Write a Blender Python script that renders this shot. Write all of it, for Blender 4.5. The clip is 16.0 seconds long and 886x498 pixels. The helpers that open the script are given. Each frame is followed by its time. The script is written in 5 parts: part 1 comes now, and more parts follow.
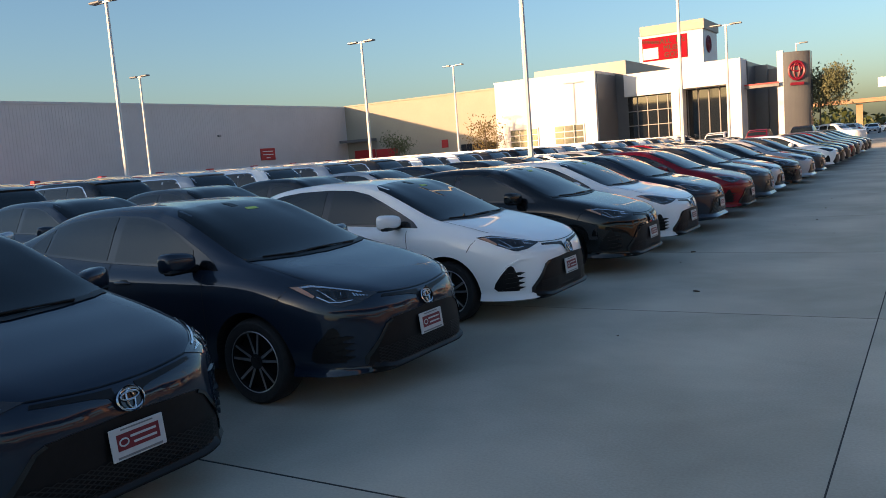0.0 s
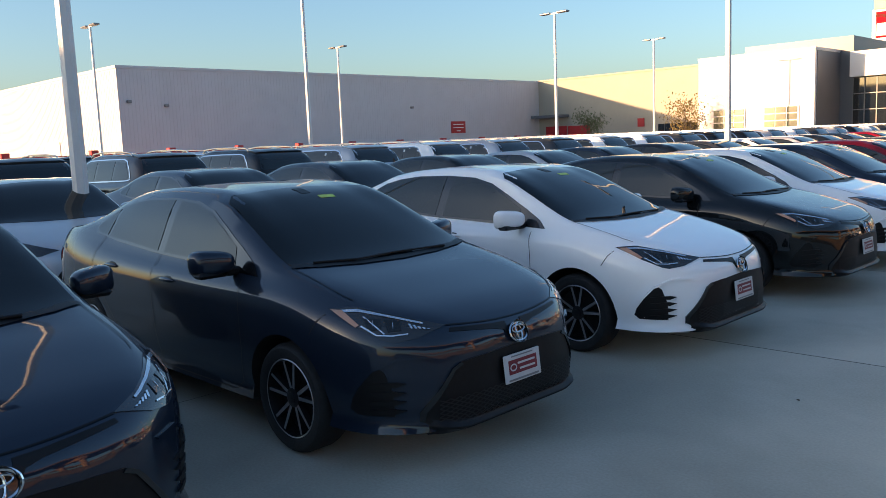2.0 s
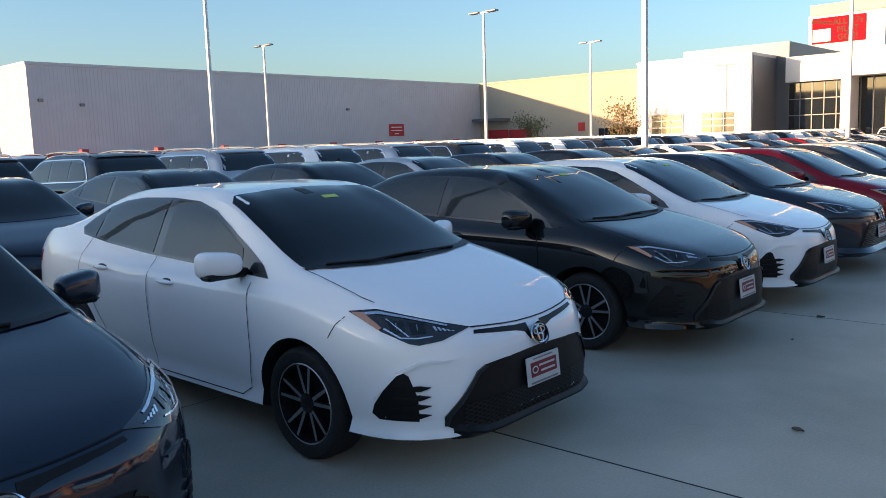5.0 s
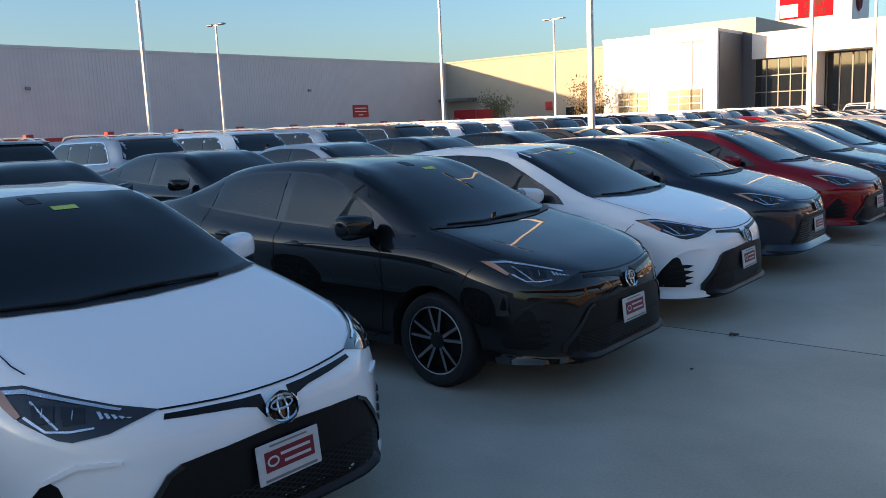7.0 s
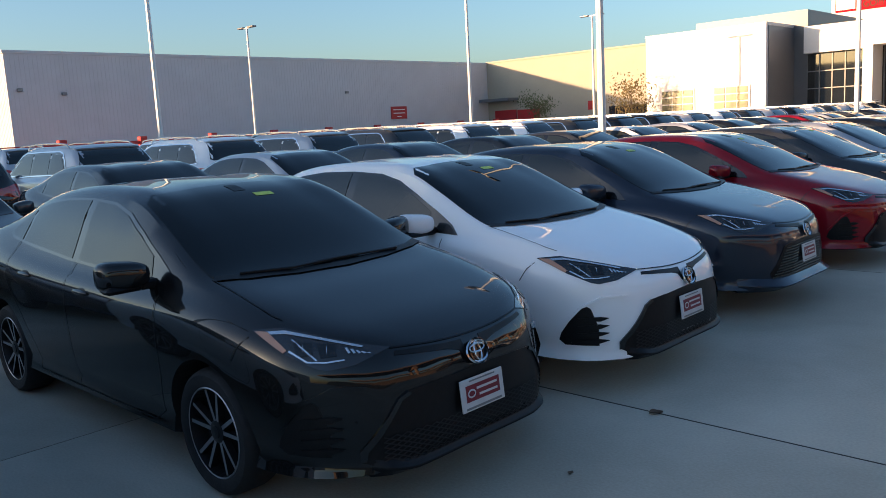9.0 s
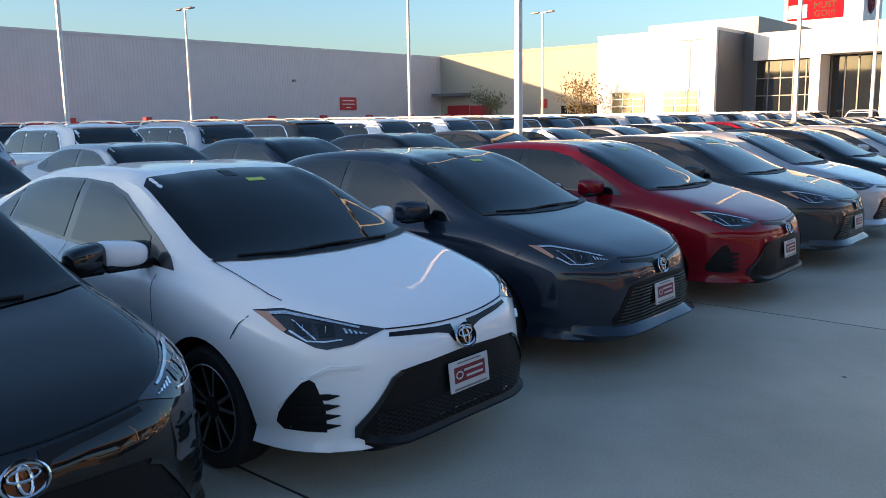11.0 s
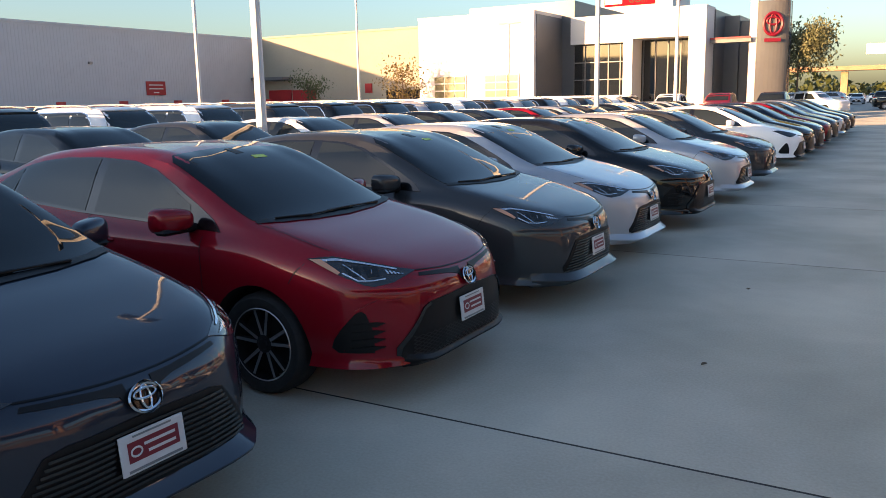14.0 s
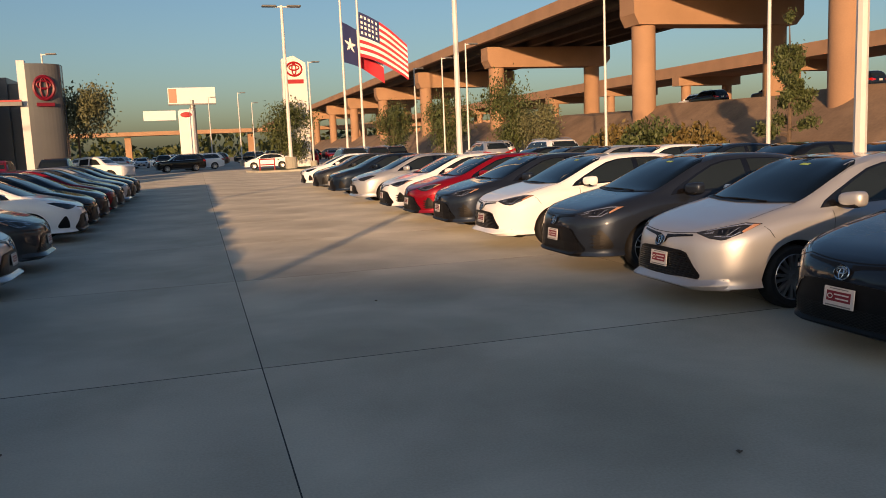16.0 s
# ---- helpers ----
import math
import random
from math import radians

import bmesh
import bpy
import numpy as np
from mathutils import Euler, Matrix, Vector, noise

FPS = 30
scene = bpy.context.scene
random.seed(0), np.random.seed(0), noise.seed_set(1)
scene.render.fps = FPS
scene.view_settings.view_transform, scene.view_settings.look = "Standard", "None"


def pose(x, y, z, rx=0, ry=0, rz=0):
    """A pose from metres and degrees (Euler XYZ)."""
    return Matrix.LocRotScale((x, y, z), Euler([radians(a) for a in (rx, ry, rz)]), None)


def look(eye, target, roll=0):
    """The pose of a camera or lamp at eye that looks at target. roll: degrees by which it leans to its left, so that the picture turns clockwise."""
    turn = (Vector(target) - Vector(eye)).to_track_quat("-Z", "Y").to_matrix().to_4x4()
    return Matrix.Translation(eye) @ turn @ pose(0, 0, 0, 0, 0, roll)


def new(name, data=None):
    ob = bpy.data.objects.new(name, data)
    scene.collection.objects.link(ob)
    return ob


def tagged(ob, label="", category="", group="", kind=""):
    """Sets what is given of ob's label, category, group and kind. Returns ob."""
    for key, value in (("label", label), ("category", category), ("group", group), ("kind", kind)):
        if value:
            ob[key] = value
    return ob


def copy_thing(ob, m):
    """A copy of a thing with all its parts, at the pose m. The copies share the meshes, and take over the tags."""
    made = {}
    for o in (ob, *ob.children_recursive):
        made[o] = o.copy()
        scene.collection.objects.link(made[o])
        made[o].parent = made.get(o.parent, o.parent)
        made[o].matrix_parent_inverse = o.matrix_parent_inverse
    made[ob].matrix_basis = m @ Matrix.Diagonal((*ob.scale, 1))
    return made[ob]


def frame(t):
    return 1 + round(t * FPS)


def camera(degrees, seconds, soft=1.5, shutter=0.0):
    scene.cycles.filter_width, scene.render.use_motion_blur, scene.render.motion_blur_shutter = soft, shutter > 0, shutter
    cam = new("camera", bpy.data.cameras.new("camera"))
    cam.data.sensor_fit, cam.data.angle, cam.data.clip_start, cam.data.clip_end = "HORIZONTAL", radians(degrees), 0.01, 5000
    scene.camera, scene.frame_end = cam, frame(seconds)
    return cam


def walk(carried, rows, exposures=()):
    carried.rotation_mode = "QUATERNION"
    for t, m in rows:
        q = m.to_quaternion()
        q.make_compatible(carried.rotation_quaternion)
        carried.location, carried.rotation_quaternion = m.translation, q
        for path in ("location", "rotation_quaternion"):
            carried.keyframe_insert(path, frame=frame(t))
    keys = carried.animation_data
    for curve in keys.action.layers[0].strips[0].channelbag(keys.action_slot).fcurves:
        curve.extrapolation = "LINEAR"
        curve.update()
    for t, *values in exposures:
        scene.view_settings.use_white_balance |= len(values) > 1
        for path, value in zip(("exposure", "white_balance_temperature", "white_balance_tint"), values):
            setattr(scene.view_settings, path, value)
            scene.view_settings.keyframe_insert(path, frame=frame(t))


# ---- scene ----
cam = camera(57.4, 16.0, 0.9)
PATH = [
    (0, (3.302, -1.779, 1.690), (2.257, -0.089, 1.460), -4.4),
    (0.5, (3.170, -1.347, 1.706), (1.904, 0.185, 1.477), -4.2),
    (1, (3.026, -0.964, 1.700), (1.732, 0.538, 1.441), -4.1),
    (1.5, (2.943, -0.547, 1.687), (1.602, 0.914, 1.427), -3.7),
    (2, (2.849, -0.132, 1.708), (1.441, 1.264, 1.446), -2.3),
    (2.5, (2.706, 0.251, 1.715), (1.291, 1.639, 1.448), -2.8),
    (3, (2.657, 0.645, 1.696), (1.233, 2.027, 1.444), -2.7),
    (3.5, (2.645, 1.077, 1.729), (1.243, 2.484, 1.494), -1.4),
    (4, (2.569, 1.521, 1.708), (1.226, 2.984, 1.463), -1.5),
    (4.2, (2.563, 1.695, 1.715), (1.242, 3.176, 1.465), -1.6),
    (6.3, (2.468, 3.431, 1.666), (1.121, 4.879, 1.365), -2.5),
    (6.5, (2.497, 3.572, 1.702), (1.152, 5.018, 1.384), -2.3),
    (7, (2.464, 4.061, 1.717), (1.186, 5.568, 1.408), -2.5),
    (7.5, (2.478, 4.587, 1.686), (1.230, 6.123, 1.398), -2.5),
    (8, (2.532, 5.049, 1.736), (1.210, 6.522, 1.448), -1.9),
    (8.5, (2.500, 5.558, 1.745), (1.137, 6.991, 1.445), -2.8),
    (8.7, (2.507, 5.753, 1.720), (1.133, 7.175, 1.418), -3.2),
    (10.8, (2.560, 7.657, 1.755), (1.227, 9.116, 1.445), -0.6),
    (11, (2.535, 7.872, 1.733), (1.237, 9.359, 1.412), -0.9),
    (11.5, (2.532, 8.412, 1.746), (1.385, 10.018, 1.426), -0.6),
    (12, (2.568, 8.968, 1.766), (1.493, 10.623, 1.444), 0.3),
    (12.5, (2.510, 9.525, 1.756), (1.463, 11.194, 1.410), -0.7),
    (13, (2.516, 10.125, 1.725), (1.466, 11.787, 1.356), -1.4),
    (13.5, (2.473, 10.714, 1.728), (1.406, 12.358, 1.328), -0.9),
    (14, (2.415, 11.258, 1.748), (1.423, 12.956, 1.384), -1.1),
    (14.5, (2.363, 11.814, 1.761), (1.434, 13.560, 1.465), -2.0),
    (15, (2.249, 12.426, 1.727), (1.646, 14.315, 1.467), -3.4),
    (15.5, (2.308, 12.943, 1.714), (2.282, 14.927, 1.467), -3.7),
    (16, (2.470, 13.566, 1.755), (3.035, 15.467, 1.496), -2.4),
]
EXPOSURE = [(0, 1.70, 6250, 12), (1.0, 2.04, 6250, 13), (4.2, 2.12, 6200, 12), (6.5, 2.0, 5980, 12), (8.0, 1.92, 6000, 12), (9.0, 1.96, 6050, 12), (11.3, 2.22, 6050, 12), (12.0, 2.14, 6150, 12), (12.6, 2.06, 6100, 12), (13.1, 2.06, 6200, 13), (13.5, 2.24, 6900, 18), (14.0, 2.26, 6700, 16), (14.8, 2.04, 6450, 14), (15.4, 1.44, 6450, 12), (16, 0.84, 6450, 13)]
walk(cam, [(t, look(eye, target, roll)) for t, eye, target, roll in PATH], EXPOSURE)

# ---- light ----
SUN_AZ, SUN_EL = math.atan2(0.44, 0.898), radians(7.1)   # the light travels towards +x, +y
world = bpy.data.worlds.new("evening_sky")
scene.world = world
world.use_nodes = True
wn = world.node_tree
sky = wn.nodes.new("ShaderNodeTexSky")
sky.sky_type = "NISHITA"
sky.sun_disc = False
sky.sun_elevation = SUN_EL
sky.sun_rotation = SUN_AZ + math.pi
sky.air_density, sky.dust_density, sky.ozone_density = 1.0, 1.7, 2.5
wn.nodes["Background"].inputs["Strength"].default_value = 0.083
wn.links.new(sky.outputs["Color"], wn.nodes["Background"].inputs["Color"])
sun = new("sun", bpy.data.lights.new("sun", "SUN"))
sun.data.energy, sun.data.angle, sun.data.color = 3.3, radians(0.6), (1.0, 0.59, 0.29)
sun.matrix_world = look((-44, -89.8, 12.46), (0, 0, 0))


# ---- materials ----
def material(name, color, rough=0.5, metal=0.0, coat=0.0, var=0.0, scale=4.0, bump=0.0, fine=0.0, tint=None, ior=1.5, emit=None):
    """A procedural surface: a colour, broken up by noise at two scales, with fine relief."""
    m = bpy.data.materials.new(name)
    m.use_nodes = True
    n, k = m.node_tree.nodes, m.node_tree.links
    b = n["Principled BSDF"]
    b.inputs["Base Color"].default_value = (*color, 1)
    b.inputs["Roughness"].default_value, b.inputs["Metallic"].default_value = rough, metal
    b.inputs["Coat Weight"].default_value, b.inputs["Coat Roughness"].default_value = coat, 0.03
    b.inputs["IOR"].default_value = ior
    if emit:
        b.inputs["Emission Color"].default_value, b.inputs["Emission Strength"].default_value = (*color, 1), emit
    if var or bump:
        where = n.new("ShaderNodeTexCoord")
        big, small = n.new("ShaderNodeTexNoise"), n.new("ShaderNodeTexNoise")
        big.inputs["Scale"].default_value, big.inputs["Detail"].default_value = scale, 5
        small.inputs["Scale"].default_value, small.inputs["Detail"].default_value = fine or scale * 14, 3
        for s in (big, small):
            k.new(where.outputs["Object"], s.inputs["Vector"])
        if var:
            add = n.new("ShaderNodeMath")
            add.operation = "MULTIPLY_ADD"
            add.inputs[1].default_value = 0.35
            k.new(small.outputs["Fac"], add.inputs[0])
            k.new(big.outputs["Fac"], add.inputs[2])
            ramp = n.new("ShaderNodeValToRGB")
            dark = tint or tuple(c * (1 - var) for c in color)
            ramp.color_ramp.elements[0].position, ramp.color_ramp.elements[1].position = 0.45, 0.95
            ramp.color_ramp.elements[0].color = (*dark, 1)
            ramp.color_ramp.elements[1].color = (*(min(1, c * (1 + var * 0.6)) for c in color), 1)
            k.new(add.outputs[0], ramp.inputs["Fac"])
            k.new(ramp.outputs["Color"], b.inputs["Base Color"])
        if bump:
            relief = n.new("ShaderNodeBump")
            relief.inputs["Strength"].default_value, relief.inputs["Distance"].default_value = bump, 0.02
            k.new(small.outputs["Fac"], relief.inputs["Height"])
            k.new(relief.outputs["Normal"], b.inputs["Normal"])
    return m


def paint(name, color, metal=0.0, rough=0.35, coat=1.0):
    m = material(name, color, rough, metal, coat=coat)
    m.node_tree.nodes["Principled BSDF"].inputs["Specular IOR Level"].default_value = 0.04
    return m


PAINTS = {
    "white": paint("white_paint", (0.93, 0.935, 0.94)),
    "black": paint("black_paint", (0.006, 0.0065, 0.007), 0.0, 0.5, coat=1.0),
    "navy": paint("navy_paint", (0.012, 0.020, 0.036), 0.3, 0.38, coat=1.0),
    "slate": paint("slate_blue_paint", (0.022, 0.029, 0.044), 0.4, 0.36, coat=0.9),
    "grey": paint("grey_paint", (0.042, 0.046, 0.050), 0.3, 0.4, coat=0.85),
    "silver": paint("silver_paint", (0.46, 0.48, 0.51), 0.5, 0.42),
    "red": paint("red_paint", (0.21, 0.004, 0.012), 0.15, coat=0.8),
    "brown": paint("brown_paint", (0.05, 0.035, 0.03), 0.3),
}
SPARE_PAINT = PAINTS["white"]
GLASS = material("tinted_glass", (0.016, 0.022, 0.024), 0.02, 0.0, ior=1.52)
SCREEN = material("laminated_windshield", (0.004, 0.006, 0.007), 0.015, 0.0, ior=1.45)
SCREEN.node_tree.nodes["Principled BSDF"].inputs["Specular IOR Level"].default_value = 0.32
CLEAR = material("lamp_glass", (0.022, 0.024, 0.028), 0.08, 0.0, coat=0.7)
BLACK = material("black_plastic", (0.007, 0.007, 0.008), 0.42, var=0.3, scale=30)
GLOSS = material("gloss_black_trim", (0.006, 0.006, 0.007), 0.12, coat=0.5)
RUBBER = material("tyre_rubber", (0.014, 0.014, 0.015), 0.75, var=0.4, scale=25, bump=0.2)
for dull in (BLACK,):
    dull.node_tree.nodes["Principled BSDF"].inputs["Specular IOR Level"].default_value = 0.25
WELL = material("wheel_well", (0.006, 0.006, 0.006), 0.9)
CHROME = material("chrome", (0.82, 0.82, 0.83), 0.10, 1.0)
ALLOY = material("machined_alloy", (0.46, 0.46, 0.47), 0.28, 0.9)
DULL_ALLOY = material("machined_grey_alloy", (0.36, 0.36, 0.38), 0.34, 0.8)
DARK_ALLOY = material("dark_alloy", (0.03, 0.03, 0.032), 0.35, 0.6)
LAMP_SILVER = material("lamp_reflector", (0.75, 0.77, 0.80), 0.18, 0.8)
AMBER = material("amber_lens", (0.46, 0.25, 0.16), 0.15, coat=1.0)
RED_LENS = material("red_lens", (0.42, 0.012, 0.012), 0.12, coat=1.0)
PLATE_WHITE = material("plate_white", (0.58, 0.58, 0.58), 0.4, var=0.08, scale=20)
PLATE_RED = material("plate_maroon", (0.17, 0.006, 0.02), 0.4)
STICKER = material("yellow_sticker", (0.55, 0.68, 0.12), 0.5)
CONCRETE = material("pale_concrete", (0.485, 0.465, 0.39), 0.72, var=0.30, scale=0.55, bump=0.12, fine=60)


def stained(m, scale, low):
    """Broad irregular stains over a surface's own colour."""
    n, k = m.node_tree.nodes, m.node_tree.links
    b = n["Principled BSDF"]
    source = b.inputs["Base Color"].links[0].from_socket
    where, blot, ramp, mix = n.new("ShaderNodeTexCoord"), n.new("ShaderNodeTexNoise"), n.new("ShaderNodeValToRGB"), n.new("ShaderNodeMix")
    blot.inputs["Scale"].default_value, blot.inputs["Detail"].default_value, blot.inputs["Distortion"].default_value = scale, 7, 0.6
    ramp.color_ramp.elements[0].position, ramp.color_ramp.elements[1].position = 0.40, 0.56
    ramp.color_ramp.elements[0].color, ramp.color_ramp.elements[1].color = (low, low, low * 0.98, 1), (1, 1, 1, 1)
    mix.data_type, mix.blend_type = "RGBA", "MULTIPLY"
    mix.inputs[0].default_value = 1.0
    k.new(where.outputs["Object"], blot.inputs["Vector"])
    k.new(blot.outputs["Fac"], ramp.inputs["Fac"])
    k.new(source, mix.inputs[6])
    k.new(ramp.outputs["Color"], mix.inputs[7])
    k.new(mix.outputs[2], b.inputs["Base Color"])


stained(CONCRETE, 0.45, 0.80)
CONCRETE.node_tree.nodes["Principled BSDF"].inputs["Diffuse Roughness"].default_value = 0.45
JOINT = material("joint_sealant", (0.03, 0.03, 0.03), 0.9, var=0.3, scale=10)
GROUND = material("grey_lot", (0.42, 0.385, 0.33), 0.85, var=0.2, scale=0.25, fine=30)
WALL_METAL = material("painted_metal_wall", (0.54, 0.545, 0.56), 0.55, var=0.06, scale=0.6)
WALL_WHITE = material("white_panel", (0.68, 0.68, 0.67), 0.5, var=0.05, scale=0.5)
PYLON_SKIN = material("pale_glass_panel", (0.12, 0.125, 0.135), 0.12, var=0.08, scale=0.8)
WALL_CREAM = material("cream_stucco", (0.37, 0.345, 0.28), 0.8, var=0.06, scale=0.4)
WALL_GREY = material("grey_panel", (0.125, 0.132, 0.142), 0.4, var=0.08, scale=0.6)
WALL_TAN = material("tan_stucco", (0.48, 0.42, 0.35), 0.8, var=0.1, scale=1.2, bump=0.1)
DARK_GLASS = material("building_glass", (0.012, 0.015, 0.018), 0.04, coat=0.5)
PALE_GLASS = material("door_glass", (0.10, 0.115, 0.085), 0.12, coat=0.5, var=0.4, scale=1.5)
SIGN_RED = material("red_sign_paint", (0.40, 0.015, 0.02), 0.5, var=0.12, scale=1.0)
BANNER_RED = material("red_vinyl", (0.26, 0.010, 0.020), 0.9, var=0.1, scale=0.8)
BANNER_RED.node_tree.nodes["Principled BSDF"].inputs["Specular IOR Level"].default_value = 0.05
SIGN_WHITE = material("sign_white", (0.8, 0.8, 0.78), 0.5)
RAIL_RED = material("red_rail_paint", (0.42, 0.03, 0.03), 0.5, var=0.15, scale=3)
POLE_WHITE = material("white_pole_paint", (0.72, 0.72, 0.70), 0.45, var=0.1, scale=3)
LAMP_GREY = material("lamp_housing", (0.20, 0.21, 0.22), 0.4, 0.4)
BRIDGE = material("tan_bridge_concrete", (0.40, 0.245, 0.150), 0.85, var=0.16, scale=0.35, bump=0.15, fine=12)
# the same concrete with the shade under the deck put into its colour
BRIDGE_SHADED = material("shaded_bridge_concrete", (0.10, 0.075, 0.055), 0.9, var=0.2, scale=0.4)
DIRT = material("dry_dirt_bank", (0.30, 0.21, 0.14), 0.95, var=0.35, scale=0.5, bump=0.5, fine=6)
GRASS = material("dry_grass", (0.10, 0.12, 0.035), 0.9, var=0.4, scale=3)
BARK = material("bark", (0.14, 0.10, 0.07), 0.9, var=0.35, scale=8, bump=0.4)
LEAF = material("olive_leaves", (0.075, 0.10, 0.030), 0.6, var=0.45, scale=3)
# lighter, greyer olive leaf: the sunlit look is put into its colour
LEAF_SUNLIT = material("sunlit_olive_leaves", (0.15, 0.16, 0.075), 0.6, var=0.45, scale=3)
LEAF_AUTUMN = material("turning_leaves", (0.16, 0.12, 0.035), 0.6, var=0.5, scale=3)
FLAG_RED = material("flag_red", (0.55, 0.03, 0.05), 0.8)
FLAG_WHITE = material("flag_white", (0.8, 0.8, 0.8), 0.8)
FLAG_BLUE = material("flag_blue", (0.02, 0.03, 0.12), 0.8)


# ---- mesh helpers ----
def finish(name, bm, mats, smooth=True):
    me = bpy.data.meshes.new(name)
    bmesh.ops.recalc_face_normals(bm, faces=bm.faces[:])
    if smooth:
        for e in bm.edges:
            e.smooth = len(e.link_faces) == 2 and e.calc_face_angle(0) < 0.6
    bm.to_mesh(me)
    bm.free()
    for m in mats if isinstance(mats, (list, tuple)) else [mats]:
        me.materials.append(m)
    if smooth:
        me.polygons.foreach_set("use_smooth", [True] * len(me.polygons))
    return me


def part(name, bm, mat, parent, label="", smooth=False, at=None):
    """Links a bmesh as one mesh object under a thing or a part."""
    me = bm if isinstance(bm, bpy.types.Mesh) else finish(name, bm, mat, smooth)
    ob = new(name, me)
    ob.parent = parent
    if at is not None:
        ob.matrix_basis = at
    return tagged(ob, label)


def thing(name, m, label, category, group="", kind=""):
    ob = new(name)
    ob.empty_display_size = 0.2
    ob.matrix_basis = m
    return tagged(ob, label, category, group, kind)


def solid(name, bm, mat, label, category, group="", kind="", smooth=False, m=None):
    ob = new(name, finish(name, bm, mat, smooth))
    if m is not None:
        ob.matrix_basis = m
    return tagged(ob, label, category, group, kind)


def box(bm, lo, hi, bevel=0.0, mat=0):
    c = [(a + b) / 2 for a, b in zip(lo, hi)]
    s = [abs(b - a) for a, b in zip(lo, hi)]
    got = bmesh.ops.create_cube(bm, size=1, matrix=Matrix.LocRotScale(c, None, s))
    faces = {f for v in got["verts"] for f in v.link_faces}
    for f in faces:
        f.material_index = mat
    if bevel:
        edges = list({e for v in got["verts"] for e in v.link_edges})
        bmesh.ops.bevel(bm, geom=edges, offset=bevel, segments=1, affect="EDGES", profile=0.5)
    return bm


def boxes(*pairs, bevel=0.0):
    bm = bmesh.new()
    for lo, hi in pairs:
        box(bm, lo, hi, bevel)
    return bm


def tube(bm, a, b, r0, r1=None, n=10, caps=True):
    a, b = Vector(a), Vector(b)
    q = (b - a).to_track_quat("Z", "Y").to_matrix().to_4x4()
    bmesh.ops.create_cone(bm, cap_ends=caps, segments=n, radius1=r0, radius2=r0 if r1 is None else r1, depth=(b - a).length,
                          matrix=Matrix.Translation((a + b) / 2) @ q)
    return bm


def lathe(bm, profile, n=24, axis="y"):
    """Turns (radius, along) pairs round an axis."""
    rings = []
    for r, a in profile:
        ring = []
        for i in range(n):
            c, s = math.cos(2 * math.pi * i / n) * r, math.sin(2 * math.pi * i / n) * r
            ring.append(bm.verts.new((c, a, s) if axis == "y" else (c, s, a)))
        rings.append(ring)
    for p, q in zip(rings, rings[1:]):
        for i in range(n):
            bm.faces.new((p[i], p[(i + 1) % n], q[(i + 1) % n], q[i]))
    return rings


def ellipsoid(bm, c, r, n=10, cut=None):
    got = bmesh.ops.create_uvsphere(bm, u_segments=n + 4, v_segments=n, radius=1, matrix=Matrix.LocRotScale(c, None, r))
    return got["verts"]


def pchip(xs, ys, x):
    """Smooth steps through rows of values without overshoot."""
    xs, ys = np.asarray(xs, float), np.asarray(ys, float)
    h = np.diff(xs)[:, None]
    d = np.diff(ys, axis=0) / h
    m = np.zeros_like(ys)
    m[0], m[-1] = d[0], d[-1]
    both = d[:-1] * d[1:] > 0
    w1, w2 = 2 * h[1:] + h[:-1], h[1:] + 2 * h[:-1]
    with np.errstate(divide="ignore", invalid="ignore"):
        m[1:-1] = np.where(both, (w1 + w2) / (w1 / d[:-1] + w2 / d[1:]), 0)
    i = np.clip(np.searchsorted(xs, x) - 1, 0, len(xs) - 2)
    hh = (xs[i + 1] - xs[i])
    t = ((x - xs[i]) / hh)[:, None]
    hh = hh[:, None]
    return (2 * t**3 - 3 * t**2 + 1) * ys[i] + (t**3 - 2 * t**2 + t) * hh * m[i] + (-2 * t**3 + 3 * t**2) * ys[i + 1] + (t**3 - t**2) * hh * m[i + 1]


def ring_curve(pts, sub):
    """A Catmull-Rom line through the half section, from the bottom's middle to the top's."""
    pts = np.array(pts)
    ext = np.vstack([pts[0] * (-1, 1) + (0, 0), pts, pts[-2] * (-1, 1)])
    ext[0] = (-pts[1][0], pts[1][1])
    out = []
    for k in range(len(pts) - 1):
        p0, p1, p2, p3 = ext[k], ext[k + 1], ext[k + 2], ext[k + 3]
        for j in range(sub):
            t = j / sub
            out.append(0.5 * (2 * p1 + (p2 - p0) * t + (2 * p0 - 5 * p1 + 4 * p2 - p3) * t**2 + (3 * p1 - p0 - 3 * p2 + p3) * t**3))
    out.append(pts[-1])
    return out


